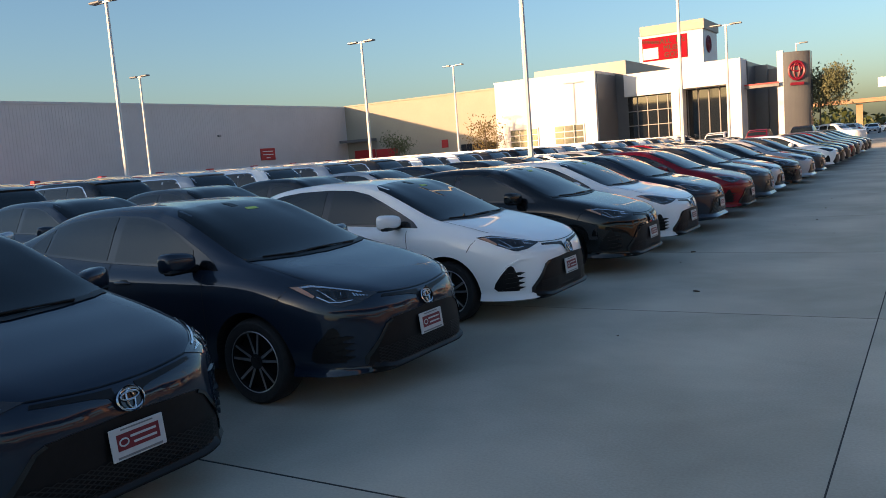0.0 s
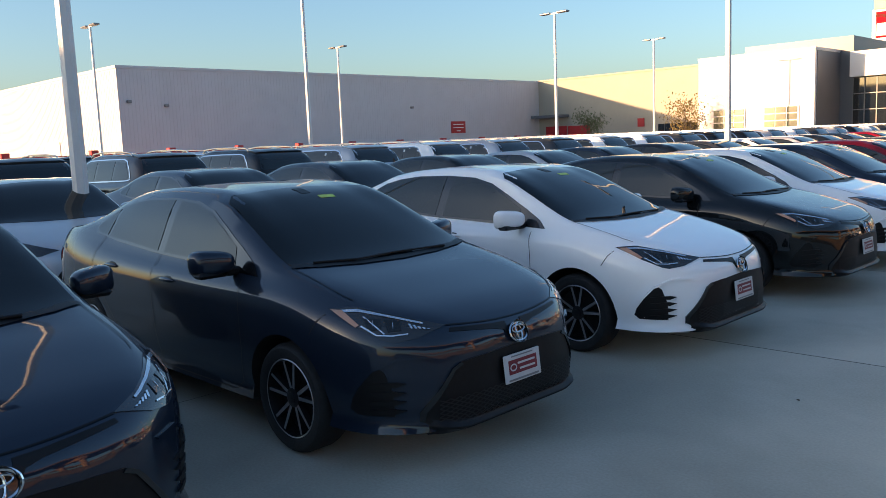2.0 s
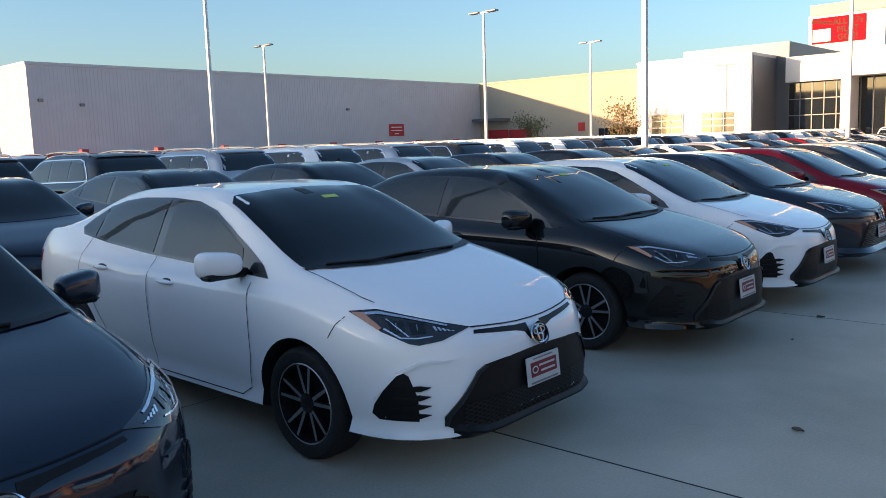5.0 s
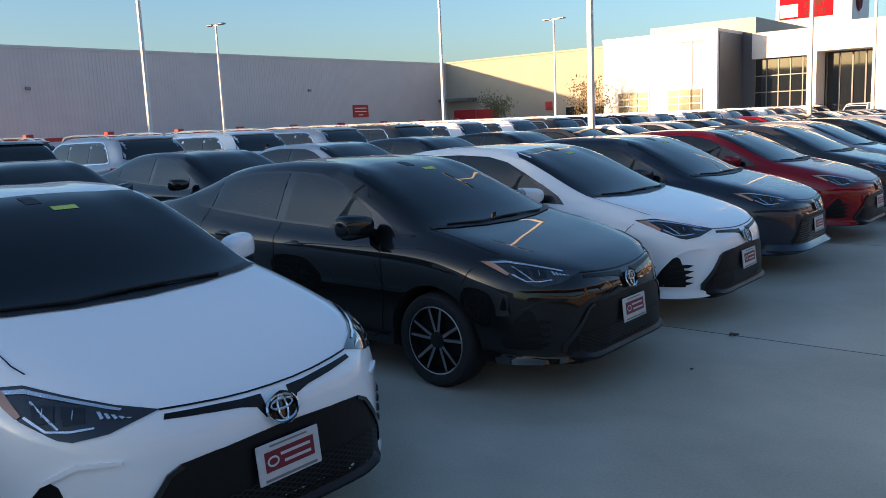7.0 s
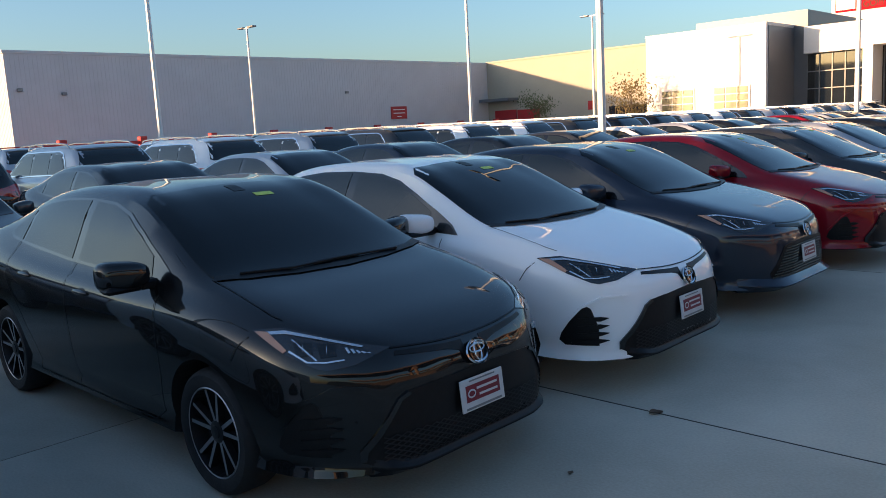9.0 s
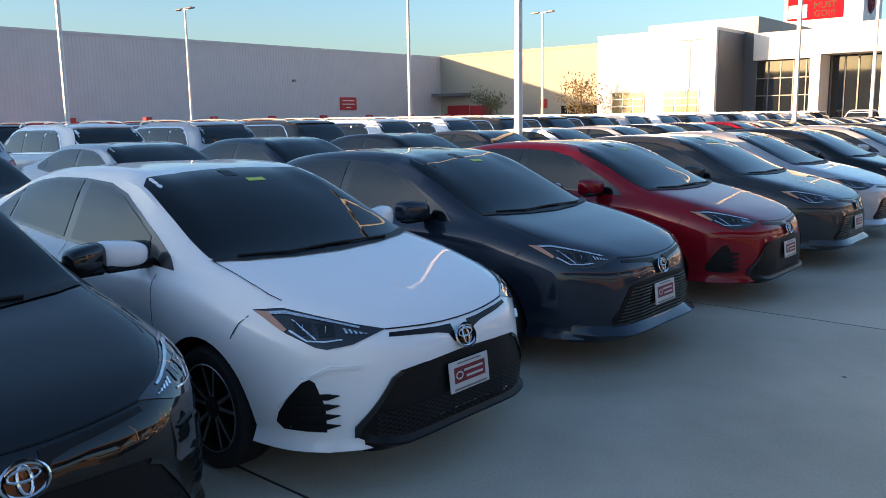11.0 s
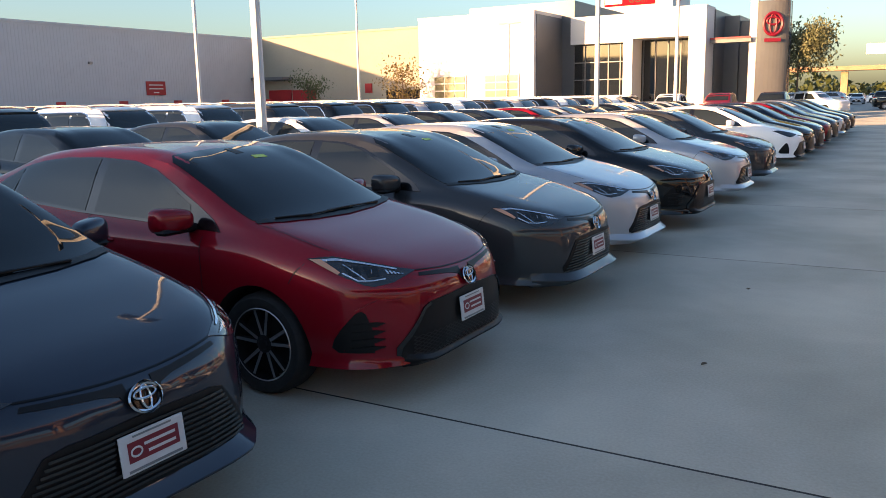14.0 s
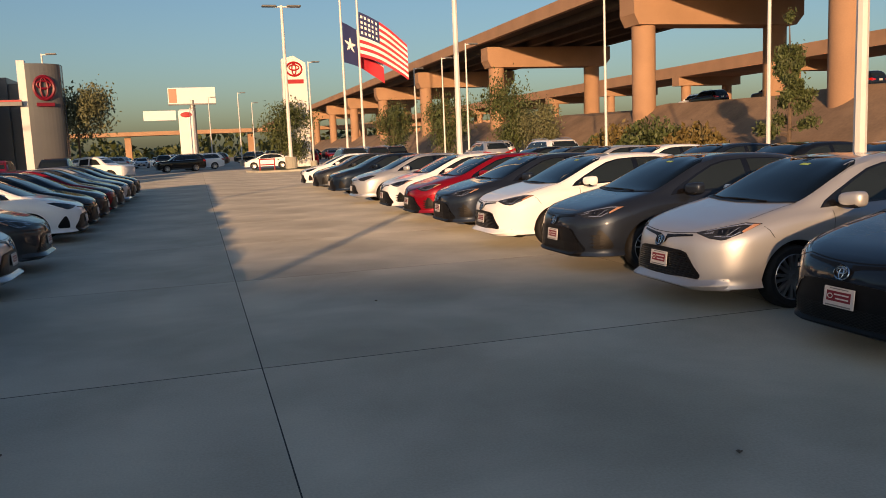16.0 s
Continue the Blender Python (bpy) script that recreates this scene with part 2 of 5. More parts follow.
def shell(stations, nose, steps, sub=3):
    """A closed car body from sections: u, zb, yb, wm, zm, ws, zs, wb, zb2, wr, zr, zt; x runs forward from the tail."""
    st = np.array(stations)
    us = st[:, 0]
    at = np.unique(np.concatenate([np.linspace(a, b, max(2, int(n))) for a, b, n in steps]))
    rows = pchip(us, st[:, 1:], at)
    bm = bmesh.new()
    rings = []
    for u, (zb, yb, wm, zm, ws, zs, wb, zb2, wr, zr, zt) in zip(at, rows):
        half = ring_curve([(0, zb), (yb, zb), ((yb + wm) / 2 + 0.012, zb + 0.35 * (zm - zb)), (wm, zm), (ws, zs), (wb, zb2), (wr, zr), (wr * 0.55, zt - 0.22 * (zt - zr)), (0, zt)], sub)
        ring = [bm.verts.new((nose - u, y, z)) for y, z in half]
        ring += [bm.verts.new((nose - u, -y, z)) for y, z in half[-2:0:-1]]
        rings.append(ring)
    n = len(rings[0])
    for p, q in zip(rings, rings[1:]):
        for i in range(n):
            bm.faces.new((p[i], p[(i + 1) % n], q[(i + 1) % n], q[i]))
    for ring, u in ((rings[0], at[0]), (rings[-1], at[-1])):
        mid = sum((v.co for v in ring), Vector()) / n
        c = bm.verts.new(mid)
        for i in range(n):
            bm.faces.new((ring[i], ring[(i + 1) % n], c))
    bmesh.ops.recalc_face_normals(bm, faces=bm.faces[:])
    return bm


def wheel_wells(me, axles, radius, inner):
    """Cuts the wheel wells out of a body mesh and gives them the second material."""
    ob = new("blank", me)
    tools = []
    for x, z in axles:
        for side in (1, -1):
            bm = bmesh.new()
            tube(bm, (x, side * inner, z), (x, side * 1.3, z), radius, n=40)
            tool = new("blank_tool", finish("tool", bm, me.materials[0]))
            mod = ob.modifiers.new("cut", "BOOLEAN")
            mod.operation, mod.object, mod.solver = "DIFFERENCE", tool, "EXACT"
            tools.append(tool)
    bpy.context.view_layer.update()
    out = bpy.data.meshes.new_from_object(ob.evaluated_get(bpy.context.evaluated_depsgraph_get()))
    for o in (ob, *tools):
        bpy.data.objects.remove(o)
    co = np.array([v.co for v in out.vertices])
    near = np.zeros(len(co), bool)
    for x, z in axles:
        r = np.hypot(co[:, 0] - x, co[:, 2] - z)
        near |= (np.abs(r - radius) < 0.004) | ((r < radius) & (np.abs(np.abs(co[:, 1]) - inner) < 0.004))
    for p in out.polygons:
        if near[list(p.vertices)].all():
            p.material_index = 1
            p.use_smooth = False
        else:
            p.use_smooth = True
    return out


class Skin:
    """A body surface on which thin panels are laid."""

    def __init__(self, bm, level=None):
        from mathutils.bvhtree import BVHTree
        self.tree = BVHTree.FromBMesh(bm)
        self.level = level or (lambda z: z)

    def panel(self, outline, way, off=0.004, cell=0.06, skirt=0.012, bow=0.0):
        """Lays the outline (points near the surface) on the body, seen along way, off metres proud of it, with a rim."""
        way = Vector(way).normalized()
        side = way.cross(Vector((0, 0, 1))).normalized()
        up = side.cross(way)
        outline = [Vector((x, y, self.level(z))) for x, y, z in outline]
        flat = [(p.dot(side), p.dot(up)) for p in outline]
        bm = bmesh.new()
        bm.faces.new([bm.verts.new((a, b, 0)) for a, b in flat])
        for k in (0, 1):
            lo, hi = min(p[k] for p in flat), max(p[k] for p in flat)
            for i in range(1, int((hi - lo) / cell) + 1):
                c = Vector((0, 0, 0))
                c[k] = lo + i * (hi - lo) / (int((hi - lo) / cell) + 1)
                nrm = Vector((0, 0, 0))
                nrm[k] = 1
                bmesh.ops.bisect_plane(bm, geom=bm.verts[:] + bm.edges[:] + bm.faces[:], plane_co=c, plane_no=nrm)
        normals = {}
        for v in bm.verts:
            p = side * v.co.x + up * v.co.y - way * 6
            hit, nrm, _, _ = self.tree.ray_cast(p, way)
            if hit is None:
                hit, nrm, _, _ = self.tree.find_nearest(p + way * 6)
            if nrm.dot(way) > 0:
                nrm = -nrm
            v.co, normals[v] = hit + nrm * off, nrm
        if skirt:
            edges = [e for e in bm.edges if e.is_boundary]
            got = bmesh.ops.extrude_edge_only(bm, edges=edges)
            back = {v: min(normals, key=lambda w: (w.co - v.co).length_squared) for v in got["geom"] if isinstance(v, bmesh.types.BMVert)}
            for v, w in back.items():
                v.co = v.co - normals[w] * skirt
        return bm

    def strip(self, line, way, width=0.006, off=0.004, cell=0.035):
        """A narrow seam along a line of points."""
        way = Vector(way).normalized()
        pts = [Vector((x, y, self.level(z))) for x, y, z in line]
        fine = []
        for a, b in zip(pts, pts[1:]):
            n = max(1, int((b - a).length / cell))
            fine += [a.lerp(b, i / n) for i in range(n)]
        fine.append(pts[-1])
        bm = bmesh.new()
        rows = []
        for i, p in enumerate(fine):
            run = (fine[min(i + 1, len(fine) - 1)] - fine[max(i - 1, 0)]).normalized()
            across = run.cross(way).normalized() * width / 2
            row = []
            for q in (p - across, p + across):
                hit, nrm, _, _ = self.tree.ray_cast(q - way * 6, way)
                if hit is None:
                    hit, nrm, _, _ = self.tree.find_nearest(q)
                if nrm.dot(way) > 0:
                    nrm = -nrm
                row.append(bm.verts.new(hit + nrm * off))
            rows.append(row)
        for a, b in zip(rows, rows[1:]):
            bm.faces.new((a[0], a[1], b[1], b[0]))
        return bm


def flip(points):
    return [(x, -y, z) for x, y, z in reversed(points)]


def smoothed(points, sub=3):
    """A closed outline rounded through its points."""
    pts = [Vector(p) for p in points]
    n, out = len(pts), []
    for k in range(n):
        p0, p1, p2, p3 = pts[k - 1], pts[k], pts[(k + 1) % n], pts[(k + 2) % n]
        for j in range(sub):
            t = j / sub
            out.append(0.5 * (2 * p1 + (p2 - p0) * t + (2 * p0 - 5 * p1 + 4 * p2 - p3) * t * t + (3 * p1 - p0 - 3 * p2 + p3) * t**3))
    return [tuple(p) for p in out]


# ---- the sedans ----
# u, zb, yb, wm, zm, ws, zs, wb, zbelt, wr, zr, zt
SEDAN = [
    (0.00, 0.315, 0.26, 0.30, 0.440, 0.28, 0.557, 0.24, 0.612, 0.14, 0.641, 0.650),
    (0.04, 0.243, 0.46, 0.50, 0.440, 0.46, 0.584, 0.41, 0.670, 0.29, 0.718, 0.732),
    (0.12, 0.222, 0.58, 0.615, 0.440, 0.595, 0.632, 0.54, 0.727, 0.43, 0.777, 0.793),
    (0.25, 0.220, 0.70, 0.750, 0.440, 0.735, 0.676, 0.67, 0.780, 0.55, 0.830, 0.846),
    (0.45, 0.220, 0.775, 0.845, 0.468, 0.835, 0.735, 0.755, 0.838, 0.62, 0.886, 0.900),
    (0.70, 0.222, 0.80, 0.885, 0.502, 0.875, 0.790, 0.788, 0.898, 0.665, 0.948, 0.962),
    (0.90, 0.222, 0.80, 0.892, 0.525, 0.884, 0.828, 0.795, 0.940, 0.688, 0.990, 1.005),
    (1.10, 0.220, 0.80, 0.890, 0.530, 0.884, 0.848, 0.798, 0.964, 0.712, 1.030, 1.078),
    (1.30, 0.219, 0.80, 0.888, 0.530, 0.882, 0.856, 0.800, 0.974, 0.703, 1.112, 1.172),
    (1.60, 0.219, 0.80, 0.886, 0.530, 0.880, 0.864, 0.798, 0.984, 0.676, 1.250, 1.310),
    (1.90, 0.219, 0.80, 0.885, 0.530, 0.879, 0.872, 0.795, 0.991, 0.638, 1.366, 1.415),
    (2.20, 0.219, 0.80, 0.885, 0.530, 0.879, 0.880, 0.792, 1.000, 0.612, 1.408, 1.452),
    (2.60, 0.219, 0.80, 0.885, 0.535, 0.879, 0.888, 0.788, 1.012, 0.600, 1.416, 1.464),
    (3.00, 0.219, 0.80, 0.886, 0.545, 0.880, 0.898, 0.783, 1.030, 0.592, 1.400, 1.452),
    (3.40, 0.220, 0.80, 0.888, 0.555, 0.880, 0.908, 0.778, 1.056, 0.590, 1.348, 1.415),
    (3.70, 0.222, 0.80, 0.886, 0.560, 0.876, 0.915, 0.772, 1.084, 0.612, 1.258, 1.325),
    (4.00, 0.228, 0.79, 0.870, 0.570, 0.856, 0.920, 0.762, 1.100, 0.655, 1.165, 1.195),
    (4.20, 0.236, 0.77, 0.845, 0.575, 0.828, 0.918, 0.742, 1.096, 0.640, 1.128, 1.142),
    (4.42, 0.255, 0.72, 0.800, 0.575, 0.780, 0.905, 0.698, 1.076, 0.600, 1.112, 1.124),
    (4.56, 0.300, 0.64, 0.730, 0.575, 0.715, 0.840, 0.640, 1.005, 0.540, 1.075, 1.088),
    (4.62, 0.350, 0.54, 0.640, 0.575, 0.620, 0.750, 0.540, 0.850, 0.430, 0.900, 0.910),
    (4.65, 0.415, 0.30, 0.360, 0.555, 0.340, 0.632, 0.280, 0.690, 0.200, 0.712, 0.718),
]


def level(z):
    """Sets the drawn heights to the true ones of this model: a low nose and a tall cabin."""
    return float(np.interp(z, (0, 0.19, 0.262, 0.45, 0.628, 0.695, 0.755, 0.875, 1.0, 1.10, 1.37, 1.452), (0, 0.222, 0.272, 0.44, 0.600, 0.665, 0.718, 0.83, 0.955, 1.075, 1.395, 1.458)))


AXLES = ((-0.90, 0.316), (-3.60, 0.316))


def alloy_wheel(silver):
    """A tyre and a rim; the outer face looks to -y. The machined ten-spoke alloy, or the plain silver cover."""
    tyre = bmesh.new()
    lathe(tyre, [(0.222, 0.03), (0.228, -0.095), (0.25, -0.108), (0.288, -0.108), (0.306, -0.092), (0.316, -0.06), (0.316, 0.06), (0.306, 0.092), (0.25, 0.108), (0.222, 0.09)], 36)
    tyre = finish("tyre", tyre, RUBBER)
    rim = bmesh.new()
    rings = lathe(rim, [(0.228, -0.096), (0.2235, -0.100), (0.219, -0.097), (0.206, -0.02), (0.206, 0.06)], 36)
    for f in rim.faces:
        f.material_index = 0 if silver or f.calc_center_median().y < -0.095 else 1
    before = set(rim.faces)
    lathe(rim, [(0.206, -0.015), (0.10, -0.02), (0.0005, -0.02)], 24)
    for f in set(rim.faces) - before:
        f.material_index = 2
    n = 5 if not silver else 8
    for i in range(n):
        for s in (-1, 1):
            a0 = 2 * math.pi * i / n + math.pi / 2
            a1 = a0 + s * (0.21 if not silver else 0.14)
            w0, w1 = (0.011, 0.009) if not silver else (0.014, 0.016)
            before = set(rim.faces)
            pts = []
            for r, a, w, d in ((0.045, a0 + s * 0.20, w0, -0.075), (0.212, a1 + s * 0.02, w1, -0.090)):
                c, t = Vector((math.cos(a) * r, 0, math.sin(a) * r)), Vector((-math.sin(a), 0, math.cos(a))) * w
                pts.append([c - t, c + t, d])
            (a, b, d0), (c, e, d1) = pts
            top = [rim.verts.new(p + Vector((0, d, 0))) for p, d in ((a, d0), (b, d0), (e, d1), (c, d1))]
            low = [rim.verts.new(p + Vector((0, d + 0.035, 0))) for p, d in ((a, d0), (b, d0), (e, d1), (c, d1))]
            rim.faces.new(top).material_index = 0
            for k in range(4):
                rim.faces.new((top[k], low[k], low[(k + 1) % 4], top[(k + 1) % 4])).material_index = 1
    before = set(rim.faces)
    lathe(rim, [(0.058, -0.06), (0.056, -0.078), (0.034, -0.082), (0.032, -0.088), (0.0005, -0.09)], 20)
    for f in set(rim.faces) - before:
        f.material_index = 0 if silver else 1
    rim = finish("rim", rim, [ALLOY if silver else DULL_ALLOY, DULL_ALLOY if silver else DARK_ALLOY, WELL], smooth=False)
    return tyre, rim


def ring_mesh(bm, c, ry, rz, thick, n=28, m=None):
    """An oval ring in the y-z plane."""
    rows = []
    for i in range(n):
        a = 2 * math.pi * i / n
        mid, out = Vector((0, ry * math.cos(a), rz * math.sin(a))), Vector((0, math.cos(a), math.sin(a)))
        rows.append([bm.verts.new(Vector(c) + mid + out * thick * math.cos(b) + Vector((thick * 0.7 * math.sin(b), 0, 0))) for b in (0, math.pi / 2, math.pi, 1.5 * math.pi)])
    for i in range(n):
        p, q = rows[i], rows[(i + 1) % n]
        for k in range(4):
            bm.faces.new((p[k], q[k], q[(k + 1) % 4], p[(k + 1) % 4]))


def licence_plate(parent, x, z, lean=6):
    """A dealer plate: white frame, maroon field and bars for its lettering."""
    at = pose(x, 0, z, 0, -lean, 0)
    plate = part("licence_plate", boxes(((-0.006, -0.150, -0.076), (0.004, 0.150, 0.076)), bevel=0.003), PLATE_WHITE, parent, "white dealer plate with a maroon field", at=at)
    part("plate_field", boxes(((0.004, -0.118, -0.032), (0.006, 0.118, 0.045))), PLATE_RED, plate)
    part("plate_badge", ring_only(0.0075, -0.082, 0.005, 0.024, 0.017), PLATE_WHITE, plate)
    for lo, hi in (((0.006, -0.045, 0.016), (0.0068, 0.10, 0.027)), ((0.006, -0.030, -0.015), (0.0068, 0.10, -0.004))):
        part("plate_bar", boxes((lo, hi)), PLATE_WHITE, plate)
    for lo, hi in (((0.004, -0.125, -0.068), (0.0055, 0.125, -0.058)), ((0.004, -0.09, 0.060), (0.0055, 0.09, 0.067))):
        part("plate_bar", boxes((lo, hi)), LAMP_GREY, plate)
    return plate


def ring_only(x, y, z, ry, rz):
    bm = bmesh.new()
    ring_mesh(bm, (x, y, z), ry, rz, 0.004, 16)
    return bm


def ledge(skin, half, bulge, top, nose, low, rise, back=0.06):
    """A moulded ledge that runs round the foot of the bumper and rises at its ends."""
    bm = bmesh.new()
    rows = []
    for y in np.linspace(-half, half, 33):
        f = abs(y) / half
        up = rise * max(0.0, f - 0.72) / 0.28
        fade = min(1.0, (1 - f) * 9 + 0.15)
        row = []
        for z, out in ((top + up, 0.004), ((top + nose) / 2 + up, bulge * 0.45 * fade), (nose + up, bulge * fade), (nose - 0.012 + up, bulge * 0.95 * fade), (low + up * 0.3, -0.01), (low + 0.02, -back)):
            hit, _, _, _ = skin.tree.ray_cast((2, y, max(z, 0.262)), (-1, 0, 0))
            row.append(bm.verts.new(((hit.x if hit else -0.4) + out, y, z)))
        rows.append(row)
    for p, q in zip(rows, rows[1:]):
        for k in range(5):
            bm.faces.new((p[k], p[k + 1], q[k + 1], q[k]))
    return bm


def sedan(sport):
    """One compact sedan, nose towards +x, badge over the origin."""
    car = thing("sedan", pose(0, 0, 0), "compact sedan", "car")
    bm = shell(SEDAN, 0.05, [(0, 0.12, 6), (0.12, 0.7, 8), (0.7, 1.10, 6), (1.10, 2.2, 12), (2.2, 3.4, 10), (3.4, 4.2, 9), (4.2, 4.65, 9)], 3)
    skin, fair = Skin(bm, level), Skin(bm)
    body = finish("body", bm, [SPARE_PAINT, WELL])
    body = wheel_wells(body, AXLES, 0.372, 0.56)
    part("body", body, None, car)
    front, down, rear = (-1, 0, -0.12), (-0.55, 0, -0.83), (0.6, 0, -0.8)
    screen = [(-0.880, 0, 1.015), (-0.905, 0.30, 1.015), (-0.965, 0.56, 1.02), (-1.025, 0.685, 1.025), (-1.07, 0.700, 1.035), (-1.25, 0.690, 1.112), (-1.55, 0.655, 1.250), (-1.82, 0.618, 1.365), (-1.89, 0.56, 1.398), (-1.935, 0.30, 1.425), (-1.945, 0, 1.43)]
    screen += flip(screen[1:-1])
    wind = part("windshield", fair.panel(screen, down, 0.004, 0.06, 0.012), SCREEN, car, "dark tinted windshield", True)
    part("sticker", fair.panel([(-1.735, 0.00, 1.345), (-1.735, 0.13, 1.345), (-1.69, 0.13, 1.327), (-1.69, 0.00, 1.327)], down, 0.006, 0.05, 0), STICKER, wind, "yellow sticker")
    part("mirror_mount", fair.panel([(-1.78, -0.09, 1.37), (-1.78, -0.01, 1.37), (-1.90, -0.015, 1.412), (-1.90, -0.085, 1.412)], down, 0.006, 0.05, 0), BLACK, wind)
    part("cowl", fair.strip([(-1.035, -0.70, 1.0), (-0.955, -0.56, 1.0), (-0.892, -0.30, 1.0), (-0.868, 0, 1.0), (-0.892, 0.30, 1.0), (-0.955, 0.56, 1.0), (-1.035, 0.70, 1.0)], (0, 0, -1), 0.05, 0.006), BLACK, car)
    for y0, y1 in ((0.42, -0.14), (-0.06, -0.58)):
        wiper = bmesh.new()
        ends = []
        for x, y, lift in ((-0.915, y0, 0.014), (-0.915, (y0 + y1) / 2, 0.014), (-0.925 if y1 > -0.3 else -0.99, y1, 0.012)):
            hit, _, _, _ = fair.tree.ray_cast((x, y, 3), (0, 0, -1))
            ends.append(hit + Vector((0, 0, lift)))
        for p, q in zip(ends, ends[1:]):
            tube(wiper, p, q, 0.008, 0.006, 6)
        part("wiper", wiper, BLACK, car)
    back = [(-3.42, 0, 1.40), (-3.42, 0.45, 1.385), (-3.50, 0.54, 1.33), (-3.92, 0.60, 1.17), (-4.0, 0.5, 1.165), (-4.02, 0, 1.17)]
    back += flip(back[1:-1])
    part("rear_window", fair.panel(back, rear, 0.003, 0.1), SCREEN, car, "", True)
    for s in (1, -1):
        def sided(points):
            return points if s > 0 else flip(points)
        side = (0, -s, 0)
        opening = [(-1.235, 0.8, 0.968), (-1.31, 0.8, 1.035), (-1.47, 0.8, 1.122), (-1.70, 0.7, 1.232), (-1.92, 0.65, 1.325), (-2.15, 0.62, 1.374), (-2.5, 0.62, 1.390), (-2.9, 0.62, 1.382), (-3.18, 0.62, 1.352), (-3.38, 0.62, 1.308), (-3.56, 0.65, 1.222), (-3.665, 0.7, 1.150), (-3.60, 0.7, 1.102), (-3.2, 0.7, 1.060), (-2.6, 0.7, 1.020), (-2.0, 0.7, 0.998)]
        trim = part("window_trim", fair.panel(sided(opening), side, 0.005, 0.08, 0.012), GLOSS, car, "", True)
        panes = ([(-1.50, 0.7, 1.006), (-1.53, 0.7, 1.118), (-1.72, 0.7, 1.215), (-1.94, 0.65, 1.308), (-2.16, 0.62, 1.356), (-2.41, 0.62, 1.372), (-2.44, 0.7, 1.030)],
                 [(-2.54, 0.7, 1.034), (-2.51, 0.62, 1.375), (-2.88, 0.62, 1.366), (-3.16, 0.62, 1.338), (-3.345, 0.62, 1.298), (-3.37, 0.7, 1.092)],
                 [(-3.41, 0.7, 1.098), (-3.385, 0.65, 1.285), (-3.55, 0.65, 1.205), (-3.635, 0.7, 1.148), (-3.585, 0.7, 1.116)])
        for pane in panes:
            part("side_window", fair.panel(sided(pane), side, 0.008, 0.10, 0.004), GLASS, trim, "", True)
        seams = ([(-1.36, 0.8, 0.985), (-1.335, 0.8, 0.80), (-1.33, 0.8, 0.55), (-1.38, 0.8, 0.32), (-1.46, 0.8, 0.26)],
                 [(-2.48, 0.8, 1.055), (-2.48, 0.8, 0.80), (-2.46, 0.8, 0.5), (-2.44, 0.8, 0.26)],
                 [(-3.44, 0.8, 1.11), (-3.47, 0.8, 0.90), (-3.26, 0.8, 0.66), (-3.10, 0.8, 0.45), (-3.05, 0.8, 0.26)],
                 [(-1.46, 0.8, 0.262), (-2.4, 0.8, 0.262), (-3.05, 0.8, 0.262)],
                 [(-0.56, 0.8, 0.880), (-0.60, 0.8, 0.84), (-0.645, 0.8, 0.76)])
        for line in seams:
            part("panel_seam", skin.strip([(x, s * y, z) for x, y, z in line], side, 0.006), BLACK, car)
        part("hood_seam", skin.strip([(0, s * 0.44, 0.818), (0, s * 0.33, 0.806), (0, s * 0.22, 0.795), (0, s * 0.11, 0.788), (0, -s * 0.01, 0.786)], front, 0.006), BLACK, car)
        part("hood_seam", skin.strip([(-1.04, s * 0.708, 1), (-0.90, s * 0.705, 1), (-0.70, s * 0.712, 1), (-0.56, s * 0.712, 1), (-0.48, s * 0.700, 1)], (0, 0, -1), 0.005), BLACK, car)
        # door handles and mirror
        for x, z in ((-2.24, 0.865), (-3.12, 0.895)):
            handle = bmesh.new()
            ellipsoid(handle, (x + 0.01, s * 0.873, z), (0.085, 0.008, 0.034), 8)
            socket = part("handle_socket", handle, BLACK, car, "", True)
            handle = bmesh.new()
            ellipsoid(handle, (x, s * 0.888, z + 0.008), (0.105, 0.017, 0.017), 8)
            part("door_handle", handle, SPARE_PAINT, socket, "", True)
        mirror = bmesh.new()
        for v in ellipsoid(mirror, (0, 0, 0), (1, 1, 1), 12):
            q = [math.copysign(abs(t) ** 0.62, t) for t in v.co]
            v.co = (max(q[0], -0.35) * 0.085 - 0.035 * q[1] * s, q[1] * 0.122, q[2] * (0.074 + 0.012 * q[1] * s))
        shellm = part("door_mirror", mirror, SPARE_PAINT, car, "", True, at=pose(-1.50, s * 0.955, 1.050))
        under = boxes(((-0.035, -0.115, -0.083), (0.075, 0.085, -0.045)), bevel=0.02)
        part("mirror_base", under, BLACK, shellm)
        stalk = boxes(((-0.02, -0.21 if s > 0 else 0.07, -0.085), (0.06, -0.07 if s > 0 else 0.21, -0.035)), bevel=0.012)
        part("mirror_arm", stalk, BLACK, shellm)
        # headlights
        def inset(points):
            out = []
            for x, y, z in points:
                shift = -0.150 - 0.194 * (0.6 * x - 0.78 * y)
                out.append((x + 0.6 * shift, y - 0.78 * shift, z + 0.013))
            return sided(out)
        lampway = (-0.78, -s * 0.60, -0.2)
        lamp = [(-0.665, 0.785, 0.872), (-0.50, 0.70, 0.888), (-0.36, 0.60, 0.858), (-0.22, 0.42, 0.802), (-0.13, 0.27, 0.764), (-0.17, 0.36, 0.738), (-0.20, 0.46, 0.712), (-0.27, 0.585, 0.700), (-0.31, 0.63, 0.712), (-0.45, 0.72, 0.775)]
        head = part("headlight", skin.panel(inset(lamp), lampway, 0.005, 0.05, 0.015), CLEAR, car, "clear headlight with an amber corner", True)
